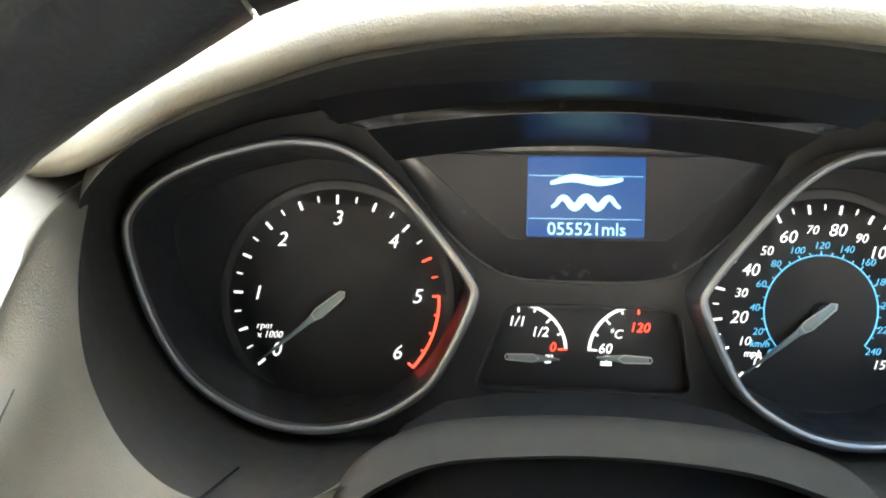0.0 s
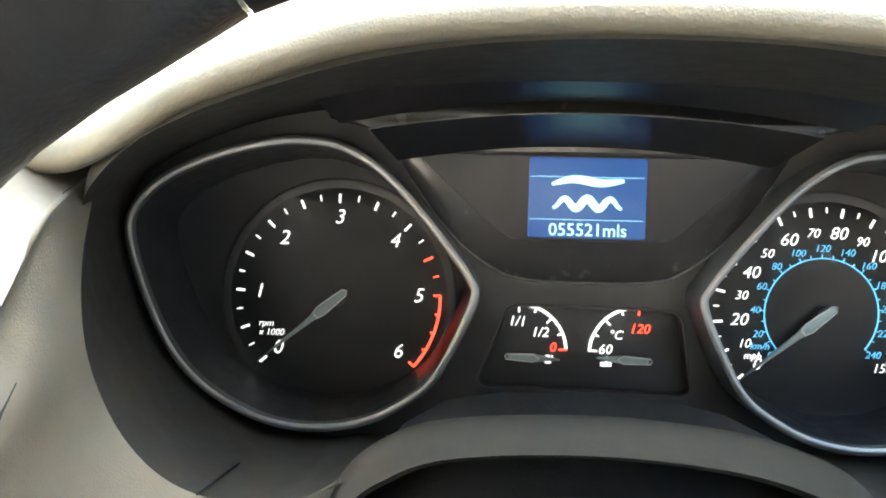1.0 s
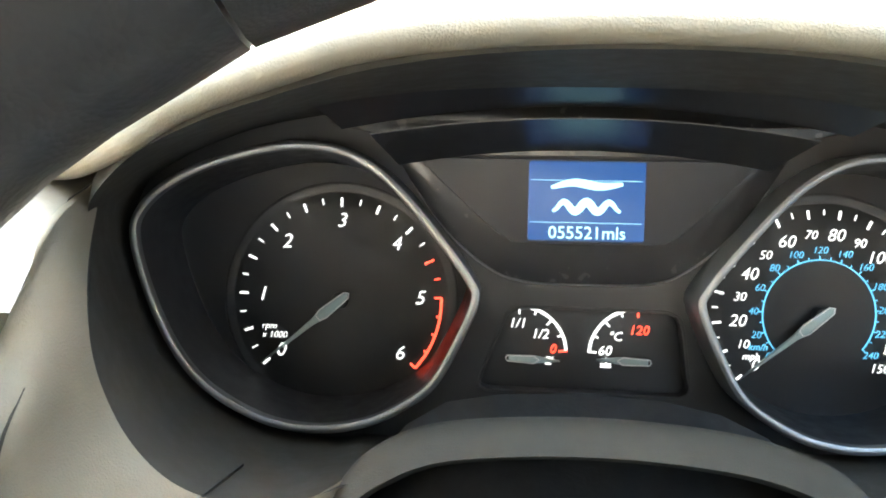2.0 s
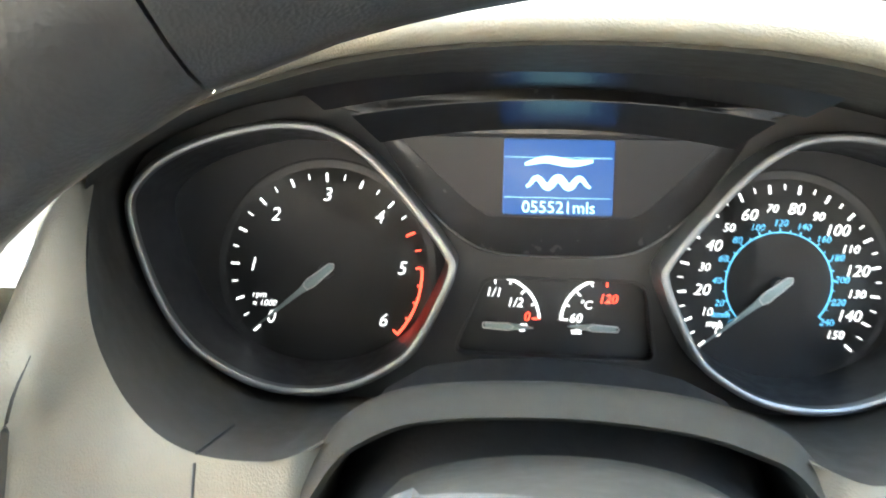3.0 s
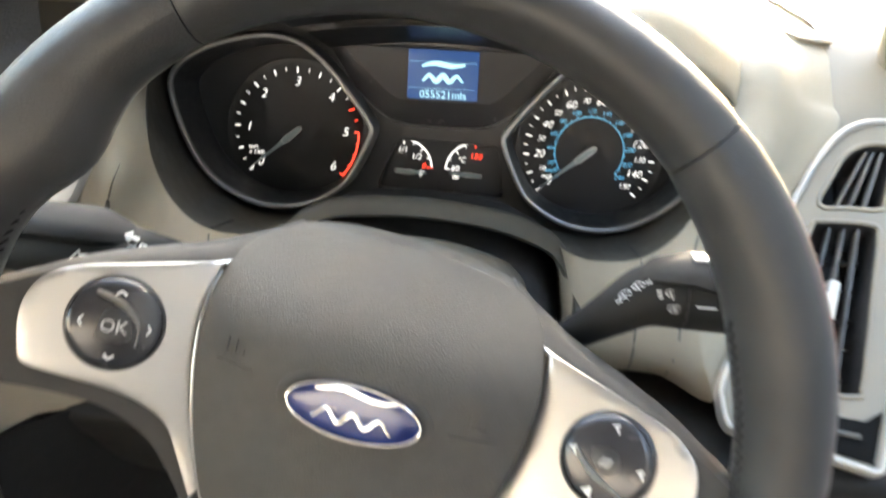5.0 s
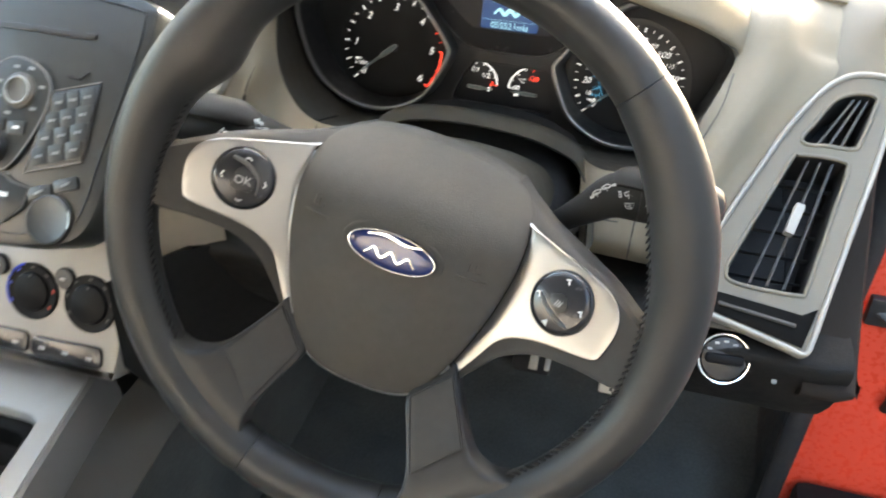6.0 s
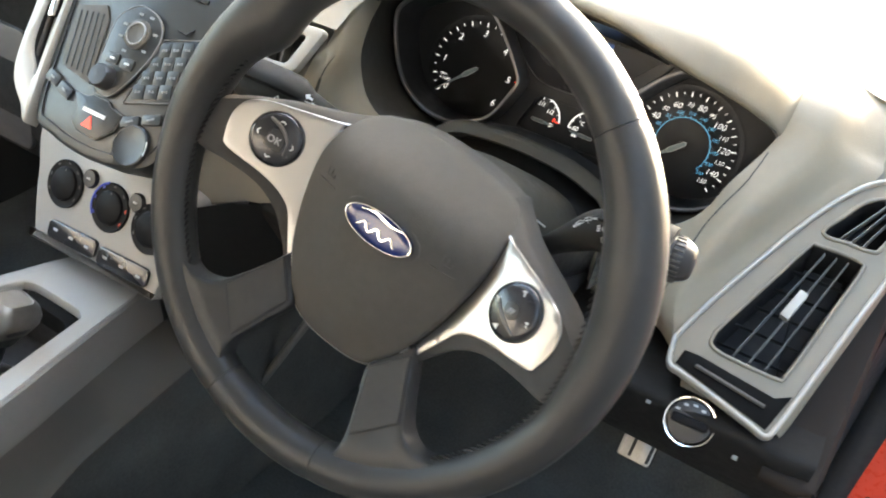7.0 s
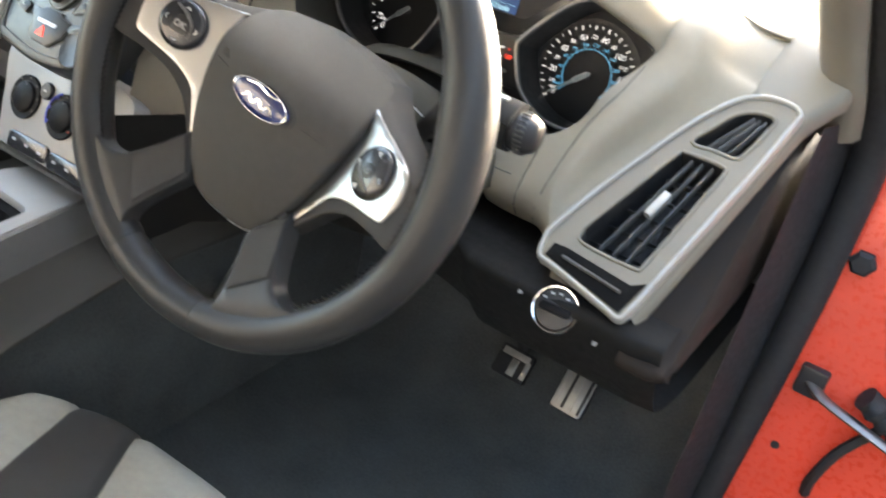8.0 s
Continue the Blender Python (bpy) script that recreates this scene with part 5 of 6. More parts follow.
for x, up, kind, k in ((0.1225, 44, "drop", 0.55), (0.1260, 46, "wiper", 0.56), (0.1310, 47, "wiper", 0.56), (0.1345, 52, "drop", 0.55), (0.1370, 30, "dots", 0.7), (0.1415, 28, "wiper", 0.62), (0.1415, 6, "rear", 0.62)):
    mm = stalk_place(x, up) @ pose(0, 0, 0, 0, 0, 0)
    if kind == "wiper":
        sym = wiper_symbol(k, mm)
    elif kind == "drop":
        sym = joined(box(0.0044 * k, 0.0007, 0.0005, mm), box(0.0007, 0.0040 * k, 0.0005, mm @ pose(0.0009, 0, 0)), box(0.0007, 0.0028 * k, 0.0005, mm @ pose(-0.0009, 0, 0)))
    elif kind == "dots":
        sym = joined(*[box(0.0020, 0.0009, 0.0005, mm @ pose(0, d, 0)) for d in (0.0016, 0.0, -0.0016)])
    else:
        sym = joined(sector(0.0026, 170, 370, mm), sector(0.0012, 180, 360, mm), tube([(-0.0030, 0.0012, 0), (0.0030, 0.0012, 0)], 0.0003, mm, 5), tube([(0.0, 0.0006, 0), (0.0010, -0.0020, 0)], 0.0003, mm, 5))
    part("symbol", sym, GREY_PRINT, right_stalk)
part("barrel_line", box(0.009, 0.0007, 0.0005, stalk_place(0.156, 8)), PALE_PRINT, right_stalk)
part("groove", lathe([(0.0172, -0.0006), (0.0181, 0.0), (0.0172, 0.0006)], Matrix.Translation((0.1475, -0.252, 0.9453)) @ pose(0, 0, 0, 0, 90, 0), 36), RUBBER, right_stalk)

left_stalk = stalk([(-0.066, -0.212, 0.898), (-0.098, -0.244, 0.935), (-0.113, -0.252, 0.943), (-0.130, -0.259, 0.949), (-0.155, -0.262, 0.951), (-0.190, -0.260, 0.950), (-0.205, -0.258, 0.949)], (0.009, 0.0105, 0.0125, 0.0160, 0.0182, 0.0178, 0.012), "black indicator stalk with white arrows")
part("top_lid", tube(catmull([(-0.128, -0.258, 0.9560), (-0.142, -0.261, 0.9620), (-0.162, -0.262, 0.9640), (-0.200, -0.260, 0.9635)], 14), lambda f: 0.010 + 0.006 * min(1, 3 * f), sides=14, flat=0.5), STALK_BLACK, left_stalk)
am = pose(-0.1370, -0.2786, 0.9535, 80, 0, 6)
for s, x in ((-1, -0.0065), (1, 0.0065)):
    arrow = [(s * 0.0065, 0.0), (s * 0.0015, 0.0045), (s * 0.0015, 0.0022), (s * -0.0045, 0.0022), (s * -0.0045, -0.0022), (s * 0.0015, -0.0022), (s * 0.0015, -0.0045)]
    o = ccw(arrow)
    part("arrow", frame_plate([(a + x, b) for a, b in o], [(a + x, b) for a, b in inset(o, 0.0008)], 0.0006, 0.0001, am), PALE_PRINT, left_stalk)
lm = pose(-0.1205, -0.2675, 0.9540, 58, 0, 12) @ pose(0, 0, 0.0022)
part("lamp_symbol", joined(*[box(0.0042, 0.0007, 0.0005, lm @ pose(-0.003, 0.0022 - 0.0015 * k, 0)) for k in range(4)], tube([(0.001, 0.0028, 0), (0.004, 0.002, 0), (0.0055, 0, 0), (0.004, -0.002, 0), (0.001, -0.0028, 0), (0.001, 0.0028, 0)], 0.0004, lm, 5)), PALE_PRINT, left_stalk)
part("arrow", plate([(-0.004, 0), (0, 0.003), (0, 0.001), (0.004, 0.001), (0.004, -0.001), (0, -0.001), (0, -0.003)], 0.0006, 0.0001, lm @ pose(-0.0035, 0.0065, -0.0012, 0, 0, -20)), PALE_PRINT, left_stalk)


# ---- centre stack ----
RN = Vector((0, -0.82, 0.57)).normalized()
RM = Matrix.Translation((-0.36, -0.27, 0.89)) @ Matrix(((1, 0, 0), (0, RN.z, RN.y), (0, -RN.y, RN.z))).to_4x4()   # x right, y up the slope, z out


def rp_(x, y, z):
    q = RM.inverted() @ Vector((x, y, z))
    return (q.x, q.y)


stack = root("radio_panel", (-0.36, -0.25, 0.80), "dark grey centre panel with radio keys, round controller and hazard switch", "radio panel")
PANEL = [(-0.405, -0.306, 0.838), (-0.36, -0.309, 0.834), (-0.315, -0.306, 0.838), (-0.272, -0.295, 0.853), (-0.258, -0.255, 0.91), (-0.245, -0.20, 0.99), (-0.26, -0.185, 1.012), (-0.36, -0.182, 1.017), (-0.46, -0.185, 1.012), (-0.468, -0.20, 0.99), (-0.452, -0.255, 0.91), (-0.435, -0.298, 0.849)]
panel_o = ccw([tuple(q[:2]) for q in catmull([(*rp_(*p), 0) for p in PANEL], 84, closed=True)])
part("face", plate(panel_o, 0.035, 0.006, RM, -0.036), RADIO_GREY, stack, "dark grey panel")
part("face_joint", frame_plate(inset(panel_o, 0.010), inset(panel_o, 0.0112), 0.0016, 0.0004, RM, -0.0012), BLACK_SATIN, stack)


def key(outline_world, name="key", thick=0.003, mat=None, label=""):
    return part(name, plate([rp_(*p) for p in outline_world], thick, 0.0008, RM, -0.001), mat or RADIO_GREY, stack, label)


def key_at(u, v, w, h, turn=0.0, name="key", mat=None, thick=0.003, r=0.002):
    return part(name, plate(rounded(w, h, r, 4), thick, 0.0008, RM @ pose(u, v, 0, 0, 0, turn), -0.001), mat or RADIO_GREY, stack)


SIDE_INSET = [(-0.0824, 0.0644), (-0.0484, 0.0748), (-0.0377, 0.0619), (-0.0235, -0.0030), (-0.0666, 0.0037), (-0.0735, 0.0178)]
part("side_inset", plate(SIDE_INSET, 0.002, 0.0006, RM, -0.001), GREY_PLASTIC, stack, "ribbed grey inset")
for i in range(5):
    f = (i + 0.5) / 5
    a, b = (-0.078 + 0.036 * f, 0.060 + 0.006 * f), (-0.066 + 0.040 * f, 0.006 - 0.003 * f)
    part("inset_rib", tube([(*a, 0.0012), (*b, 0.0012)], 0.0009, RM, 6), RADIO_GREY, stack)
# round controller on an egg-shaped island
island = [(-0.0065, 0.0852), (0.0173, 0.0828), (0.0326, 0.0702), (0.0353, 0.0538), (0.0287, 0.029), (0.011, -0.0032), (-0.0067, -0.0078), (-0.017, 0.001), (-0.0226, 0.0168), (-0.0262, 0.0477), (-0.0242, 0.0698)]
du, dv = 0.0077, 0.0590
isl = ccw(smooth2(island, 66))
part("island", plate(isl, 0.004, 0.0015, RM, -0.001), RADIO_GREY, stack)
part("island_edge", tube([(a, b, 0.0022) for a, b in isl], 0.0010, RM, 6, closed=True), CONSOLE_GREY, stack)
part("controller", lathe([(0.0150, 0.0), (0.0148, 0.003), (0.0125, 0.0045), (0.0105, 0.0035), (0.0, 0.0030)], RM @ pose(du, dv, 0.002), 36), GREY_PLASTIC, stack)
part("controller_ring", tube([(a, b, 0.0044) for a, b in circle(0.0108, 40)], 0.0009, RM @ pose(du, dv, 0.002), 8, closed=True), BEZEL_METAL, stack, "silver ring")
for a in (15, 70, 110, 165, 200, 250, 320):
    part("mark", box(0.0055, 0.0024, 0.0005, RM @ pose(du + 0.0205 * math.cos(radians(a)), dv + 0.0205 * math.sin(radians(a)), 0.0034)), DIM_PRINT, stack)
for x, y in ((-0.0074, 0.0291), (0.0124, 0.0287)):
    key_at(x, y, 0.0165, 0.0110, 4, "key", RADIO_GREY, 0.0055)
    part("mark", box(0.006, 0.0022, 0.0005, RM @ pose(x, y, 0.0048)), PALE_PRINT, stack)
part("volume_knob", lathe([(0.0120, 0.0), (0.0116, 0.011), (0.0100, 0.0130), (0.0, 0.0134)], RM @ pose(-0.0045, 0.0085, 0.002), 32), BLACK_SATIN, stack, "black volume knob")
# keypad on the driver's side, with a pale line round it
PAD = [(0.0385, 0.0640), (0.0780, 0.0760), (0.0760, 0.0110), (0.0262, -0.0060)]
part("keypad_bed", plate(PAD, 0.0012, 0.0004, RM, -0.0002), BLACK_SATIN, stack)
part("keypad_line", tube([(*PAD[1], 0.0012), (*PAD[0], 0.0012), (0.0300, 0.0200, 0.0012), (*PAD[3], 0.0012), (*PAD[2], 0.0012)], 0.0007, RM, 6), CONSOLE_GREY, stack)
for r in range(4):
    for c in range(3):
        f, g = (c + 0.5) / 3, (r + 0.5) / 4
        top = (0.0399 + 0.0356 * f, 0.0604 + 0.0117 * f)
        low = (0.0276 + 0.0460 * f, -0.0009 + 0.0153 * f)
        x, y = top[0] + (low[0] - top[0]) * g, top[1] + (low[1] - top[1]) * g
        key_at(x, y, 0.0122 + 0.0030 * g, 0.0150, 17, "key", RADIO_GREY, 0.0028, 0.0012)
        part("mark", joined(*[box(0.0014, h, 0.0004, RM @ pose(x, y, 0.0020, 0, 0, 17) @ pose(d, 0, 0)) for d, h in ((-0.0022, 0.0024), (0.0, 0.0018), (0.0022, 0.0024))]), DIM_PRINT, stack)
for x, y in ((0.0436, -0.0192), (0.0659, -0.0094)):
    key_at(x, y, 0.0215, 0.0105, 20)
    part("mark", box(0.0085, 0.0018, 0.0005, RM @ pose(x, y, 0.0022, 0, 0, 32)), DIM_PRINT, stack)
for x, y in ((-0.0690, -0.0110), (-0.0480, -0.0180)):
    key_at(x, y, 0.0200, 0.0120, -14)
    part("mark", box(0.0060, 0.0022, 0.0005, RM @ pose(x, y, 0.0022, 0, 0, -14)), DIM_PRINT, stack)
part("round_blank", lathe([(0.0205, -0.001), (0.0203, 0.0022), (0.0186, 0.0034), (0.0176, 0.0030), (0.0, 0.0034)], RM @ pose(0.0570, -0.0395, 0.0), 40), RADIO_GREY, stack, "round dark blank button")
# a short silver arc stands in for the highlight on the blank's rim
part("blank_glint", sector(0.0200, -10, 30, RM @ pose(0.0570, -0.0395, 0.0030), 0.0007), SATIN_SILVER, stack)
part("arrow_mark", tube([(0.0473, 0.0775, 0.0004), (0.0585, 0.0762, 0.0004), (0.0651, 0.0828, 0.0004)], 0.0010, RM, 5), RUBBER, stack)
# hazard switch
hz = [(-0.0325, -0.0151), (-0.0160, -0.0140), (-0.0100, -0.0105), (0.0100, -0.0110), (0.0160, -0.0150), (0.0338, -0.0176), (0.0309, -0.0342), (0.0152, -0.0487), (-0.0108, -0.048), (-0.0204, -0.0427), (-0.0218, -0.029)]
part("hazard_key", plate(hz, 0.004, 0.0012, RM, -0.001), RADIO_GREY, stack, "dark hazard key")
part("hazard_edge", tube([(a, b, 0.0014) for a, b in ccw(hz)], 0.0009, RM, 6, closed=True), CONSOLE_GREY, stack)
part("hazard_bar", box(0.0300, 0.0038, 0.001, RM @ pose(0.0016, -0.0262, 0.0034)), PALE_PRINT, stack, "white bar")
part("hazard_triangle", plate([(-0.0072, -0.0415), (0.0064, -0.0415), (-0.0004, -0.0300)], 0.0012, 0.0003, RM, 0.0028), RED_PRINT, stack, "red warning triangle")
part("disc_slot", box(0.13, 0.005, 0.004, RM @ pose(0.0, 0.112, -0.0015), 0.001), BLACK_SATIN, stack, "black disc slot")

# pale wings with tall vents at both sides of the radio
def wing(sx):
    ob = root("centre_vent", (-0.36 + sx * 0.12, -0.24, 0.87), "tall centre air vent in a pale silver wing", "air vent", "centre vents")
    out = [(sx * x, y) for x, y in ((0.077, -0.062), (0.092, -0.050), (0.116, -0.030), (0.128, 0.000), (0.136, 0.060), (0.142, 0.120), (0.100, 0.125), (0.094, 0.060), (0.086, 0.0))]
    o = ccw(smooth2(out, 64))
    c = Vector((sum(a for a, b in o) / 64, sum(b for a, b in o) / 64))
    i = [(c.x + (a - c.x) * 0.52, c.y + 0.020 + (b - c.y) * 0.68) for a, b in o]
    part("surround", frame_plate(o, i, 0.018, 0.004, RM, -0.014, 0.006), PALE_TRIM, ob, "pale silver surround")
    part("well", loft([[(a, b, 0.0) for a, b in i], [(a, b, -0.03) for a, b in inset(i, 0.002)]], RM, cap_last=True), BLACK_SATIN, ob)
    for k in (-0.006, 0.004):
        part("slat", tube([(c.x + k + sx * -0.008, c.y - 0.040, -0.004), (c.x + k + sx * 0.010, c.y + 0.060, -0.004)], 0.0022, RM, 8), GREY_PLASTIC, ob)
    part("slider", box(0.007, 0.024, 0.008, RM @ pose(c.x, c.y + 0.03, 0.002, 0, 0, -10 * sx), 0.0015), CHROME, ob)


wing(-1)

# screen hood on the top of the dashboard, in the middle
top_screen = root("centre_screen", (-0.36, -0.10, 1.00), "dark recessed screen on top of the centre panel", "screen")
part("screen", plate(rounded(0.15, 0.055, 0.005, 5), 0.004, 0.001, pose(-0.36, -0.135, 1.045, 68, 0, 0)), SCREEN_DARK, top_screen)
part("hood", loft([[(-0.36 + 0.12 * u, y, z - 0.025 * u ** 4) for u in [i / 8 - 1 for i in range(17)]] for y, z in ((-0.185, 1.012), (-0.15, 1.014), (-0.125, 1.040), (-0.12, 1.078), (-0.135, 1.086), (-0.10, 1.094), (0.05, 1.085), (0.32, 1.035))], closed=False), CHARCOAL_SOFT, top_screen, "charcoal hood")

# ---- heater panel ----
HN = Vector((0, -0.92, 0.39)).normalized()
HM = Matrix.Translation((-0.36, -0.277, 0.76)) @ Matrix(((1, 0, 0), (0, HN.z, HN.y), (0, -HN.y, HN.z))).to_4x4()
heater = root("heater_panel", (-0.36, -0.26, 0.71), "silver grey heater panel with three black dials", "heater panel")
HP = [(-0.095, -0.055), (-0.085, -0.062), (0.075, -0.060), (0.090, -0.052), (0.095, 0.0), (0.098, 0.056), (0.0, 0.066), (-0.118, 0.060), (-0.112, 0.0)]
part("face", plate(ccw(smooth2(HP, 64)), 0.03, 0.005, HM, -0.031), SILVER_PAINT, heater, "silver grey panel")
for k, x in enumerate((-0.066, 0.003, 0.062)):
    kr = part("heater_dial", lathe([(0.0258, -0.002), (0.0258, 0.0012), (0.0248, 0.0018), (0.0205, 0.0010), (0.0182, 0.0012), (0.0170, 0.0036), (0.0136, 0.0048), (0.0, 0.0054)], HM @ pose(x, 0.004, 0), 48), DIAL_KNOB, heater, "black round dial")
    part("pointer", box(0.0016, 0.007, 0.0010, HM @ pose(x, 0.0165, 0.0042), 0.0003), GREY_PLASTIC, kr)
    for a in range(-120, 121, 40):
        part("dial_mark", box(0.0035, 0.0016, 0.0005, HM @ pose(x + 0.0224 * math.sin(radians(a)), 0.004 + 0.0224 * math.cos(radians(a)), 0.0017, 0, 0, -a)), (BLUE_DOT if k == 1 and a < 0 else RED_PAINT if k == 1 and a > 60 else GREY_PLASTIC), kr)
    if k == 1:
        part("cold_arc", sector(0.0252, 110, 215, HM @ pose(x, 0.004, 0.0016), 0.0013), BLUE_DOT, kr, "blue arc")
for x in (-0.033, 0.0355):
    part("round_key", lathe([(0.0100, -0.001), (0.0100, 0.002), (0.0088, 0.0035), (0.0, 0.0038)], HM @ pose(x, 0.022, 0), 24), BLACK_SATIN, heater)
    part("key_mark", box(0.005, 0.0018, 0.0005, HM @ pose(x, 0.022, 0.0040)), GREY_PRINT, heater)
for x in (-0.0335, 0.0425):
    part("key_strip", plate(rounded(0.072, 0.020, 0.006, 5), 0.004, 0.0012, HM @ pose(x, -0.045, -0.001, 0, 0, 2)), BLACK_GLOSS, heater, "black row of keys")
    for d in (-0.024, 0.0, 0.024):
        part("key_mark", box(0.006, 0.0026, 0.0006, HM @ pose(x + d, -0.045, 0.0032)), GREY_PRINT, heater)

# beige and dark flanks of the stack
flank = root("centre_flank", (-0.24, -0.2, 0.72), "beige flank between the column and the centre panel", "trim panel")
part("beige_panel", loft([
    [(-0.205, -0.196, 0.80), (-0.213, -0.187, 0.870), (-0.208, -0.165, 0.932), (-0.197, -0.160, 0.955), (-0.182, -0.160, 0.982), (-0.190, -0.130, 0.990), (-0.206, -0.075, 0.998), (-0.215, 0.0, 1.002), (-0.220, 0.30, 1.02)],
    [(-0.235, -0.212, 0.80), (-0.240, -0.203, 0.870), (-0.236, -0.138, 0.930), (-0.232, -0.130, 0.955), (-0.222, -0.165, 0.984), (-0.226, -0.132, 0.996), (-0.232, -0.080, 1.002), (-0.236, 0.0, 1.010), (-0.240, 0.30, 1.03)],
    [(-0.275, -0.255, 0.79), (-0.275, -0.235, 0.870), (-0.270, -0.150, 0.930), (-0.268, -0.140, 0.955), (-0.262, -0.170, 0.986), (-0.262, -0.135, 1.000), (-0.262, -0.085, 1.008), (-0.262, 0.0, 1.020), (-0.262, 0.30, 1.035)]], closed=False), BEIGE_PLAIN, flank, sharp=70)
part("dark_side", loft([[(-0.15, -0.150, 0.80), (-0.24, -0.225, 0.80), (-0.268, -0.285, 0.80)], [(-0.16, -0.14, 0.74), (-0.24, -0.215, 0.73), (-0.262, -0.292, 0.715)], [(-0.17, -0.10, 0.66), (-0.235, -0.19, 0.66), (-0.255, -0.25, 0.64)]], closed=False), CHARCOAL_SOFT, flank)

part("support_strut", tube([(-0.196, -0.124, 0.640), (-0.2086, -0.124, 0.612), (-0.285, -0.124, 0.455)], 0.0055, sides=10), CONSOLE_GREY, flank, "pale grey strut")

# passenger side of the dashboard
pdash = root("passenger_dashboard", (-0.8, 0.0, 0.6), "dark charcoal passenger dashboard and glovebox", "dashboard")
pp = [(0.34, 1.03), (0.10, 1.035), (-0.08, 1.02), (-0.17, 0.985), (-0.20, 0.93), (-0.19, 0.86), (-0.20, 0.80), (-0.19, 0.72), (-0.12, 0.66), (0.1, 0.64)]
yz = catmull([(0, a, b) for a, b in pp], 40)
part("body", loft([[(x, q.y, q.z) for x in (-1.12, -0.9, -0.7, -0.55, -0.50, -0.485)] for q in yz], closed=False), CHARCOAL_SOFT, pdash)
part("glovebox_lid", plate(rounded(0.42, 0.15, 0.015, 5), 0.006, 0.003, pose(-0.80, -0.192, 0.79, 88, 0, 0)), CHARCOAL, pdash)


# ---- centre console ----
console = root("centre_console", (-0.36, -0.5, 0.32), "light grey centre console with a silver trim round the gear lever", "centre console")
EDGE = ((-0.83, -0.240), (-0.62, -0.245), (-0.47, -0.262), (-0.404, -0.279), (-0.36, -0.289), (-0.313, -0.300), (-0.25, -0.312))      # y and x of the right-hand edge
LEDGE = ((-0.83, 0.550), (-0.62, 0.550), (-0.486, 0.555), (-0.435, 0.566), (-0.373, 0.580), (-0.325, 0.592), (-0.25, 0.608))
side_x = lambda s, x: x if s > 0 else -0.72 - x
right = [(along(EDGE, y) - 0.002, y) for y in (-0.275, -0.30, -0.33, -0.36, -0.404, -0.47, -0.56, -0.68, -0.80)]
top_o = ccw(smooth2(right + [(-0.36, -0.83)] + [(side_x(-1, x), y) for x, y in reversed(right)] + [(-0.36, -0.268)], 84))
right = [(-0.330, -0.3430), (-0.3170, -0.3480), (-0.3135, -0.3580), (-0.3050, -0.400), (-0.2960, -0.445), (-0.2860, -0.520), (-0.290, -0.595), (-0.310, -0.610)]
hole_o = ccw(smooth2(right + [(side_x(-1, x), y) for x, y in reversed(right)], 84))


def ray_outline(o, n=84):
    """An outline resampled at even angles about the middle of the gear opening."""
    c = Vector((-0.36, -0.49))
    out = []
    for i in range(n):
        a = 2 * math.pi * i / n
        d = Vector((math.cos(a), math.sin(a)))
        best = None
        for k in range(len(o)):
            p, q = Vector(o[k - 1]) - c, Vector(o[k]) - c
            e = q - p
            den = d.x * -e.y + d.y * e.x
            if abs(den) < 1e-12:
                continue
            t = (p.x * -e.y + p.y * e.x) / den
            s = (d.x * p.y - d.y * p.x) / den
            if t > 0 and -1e-6 <= s <= 1 + 1e-6 and (best is None or t > best):
                best = t
        out.append(tuple(c + d * best))
    return out


ct, ch = ray_outline(top_o), ray_outline(hole_o)
part("top_trim", frame_plate(ct, ch, 0.016, 0.005, Matrix.Translation((0, 0, 0.669)), 0.0, 0.01), SILVER_PAINT, console, "satin silver top trim")
part("gear_frame", frame_plate(ch, [(-0.36 + (x + 0.36) * 0.90, -0.49 + (y + 0.49) * 0.90) for x, y in ch], 0.006, 0.002, Matrix.Translation((0, 0, 0.668)), 0.002, 0.02), FOOT_BLACK, console, "dark frame round the lever")
part("gear_well", loft([[(-0.36 + (x + 0.36) * k, -0.49 + (y + 0.49) * k, z) for x, y in ch] for k, z in ((0.91, 0.668), (0.88, 0.63), (0.5, 0.62), (0.05, 0.625))]), RUBBER, console)


def side_rows(s):
    rows = []
    for y in (0.20, 0.0, -0.20, -0.26, -0.29, -0.325, -0.36, -0.404, -0.44, -0.486, -0.56, -0.62, -0.82):
        e, z = along(EDGE, y), along(LEDGE, y)
        x = max(-0.252, e + 0.024)
        rows.append([(side_x(s, a), y, b) for a, b in ((e - 0.005, 0.6845), (e + 0.001, 0.681), (e + 0.004, 0.670), (e + 0.011, 0.646), (e + 0.011, 0.641), (x - 0.010, z + 0.014), (x - 0.003, z + 0.004), (x, z), (x - 0.001, z - 0.006), (x - 0.008, z - 0.014), (x - 0.014, 0.50), (x - 0.016, 0.31))])
    return rows


for s in (1, -1):
    rows = side_rows(s)
    part("side_panel", loft([r[:5] for r in rows[3:]], closed=False), CONSOLE_GREY, console, "warm grey side panel")
    part("side_ledge", loft([r[4:9] for r in rows], closed=False), GREY_PLASTIC, console, "dark grey lower panel with a rolled edge")
    part("lower_side", loft([r[8:] for r in rows], closed=False), CARPET, console, "dark carpeted tunnel side")
# gear lever
lever = root("gear_lever", (-0.34, -0.44, 0.62), "gear lever with a bright metal topped knob", "gear lever")
part("boot", lathe([(0.044, 0.0), (0.042, 0.012), (0.034, 0.022), (0.026, 0.030), (0.018, 0.036)], Matrix.Translation((-0.345, -0.44, 0.618)), 24), RUBBER, lever)
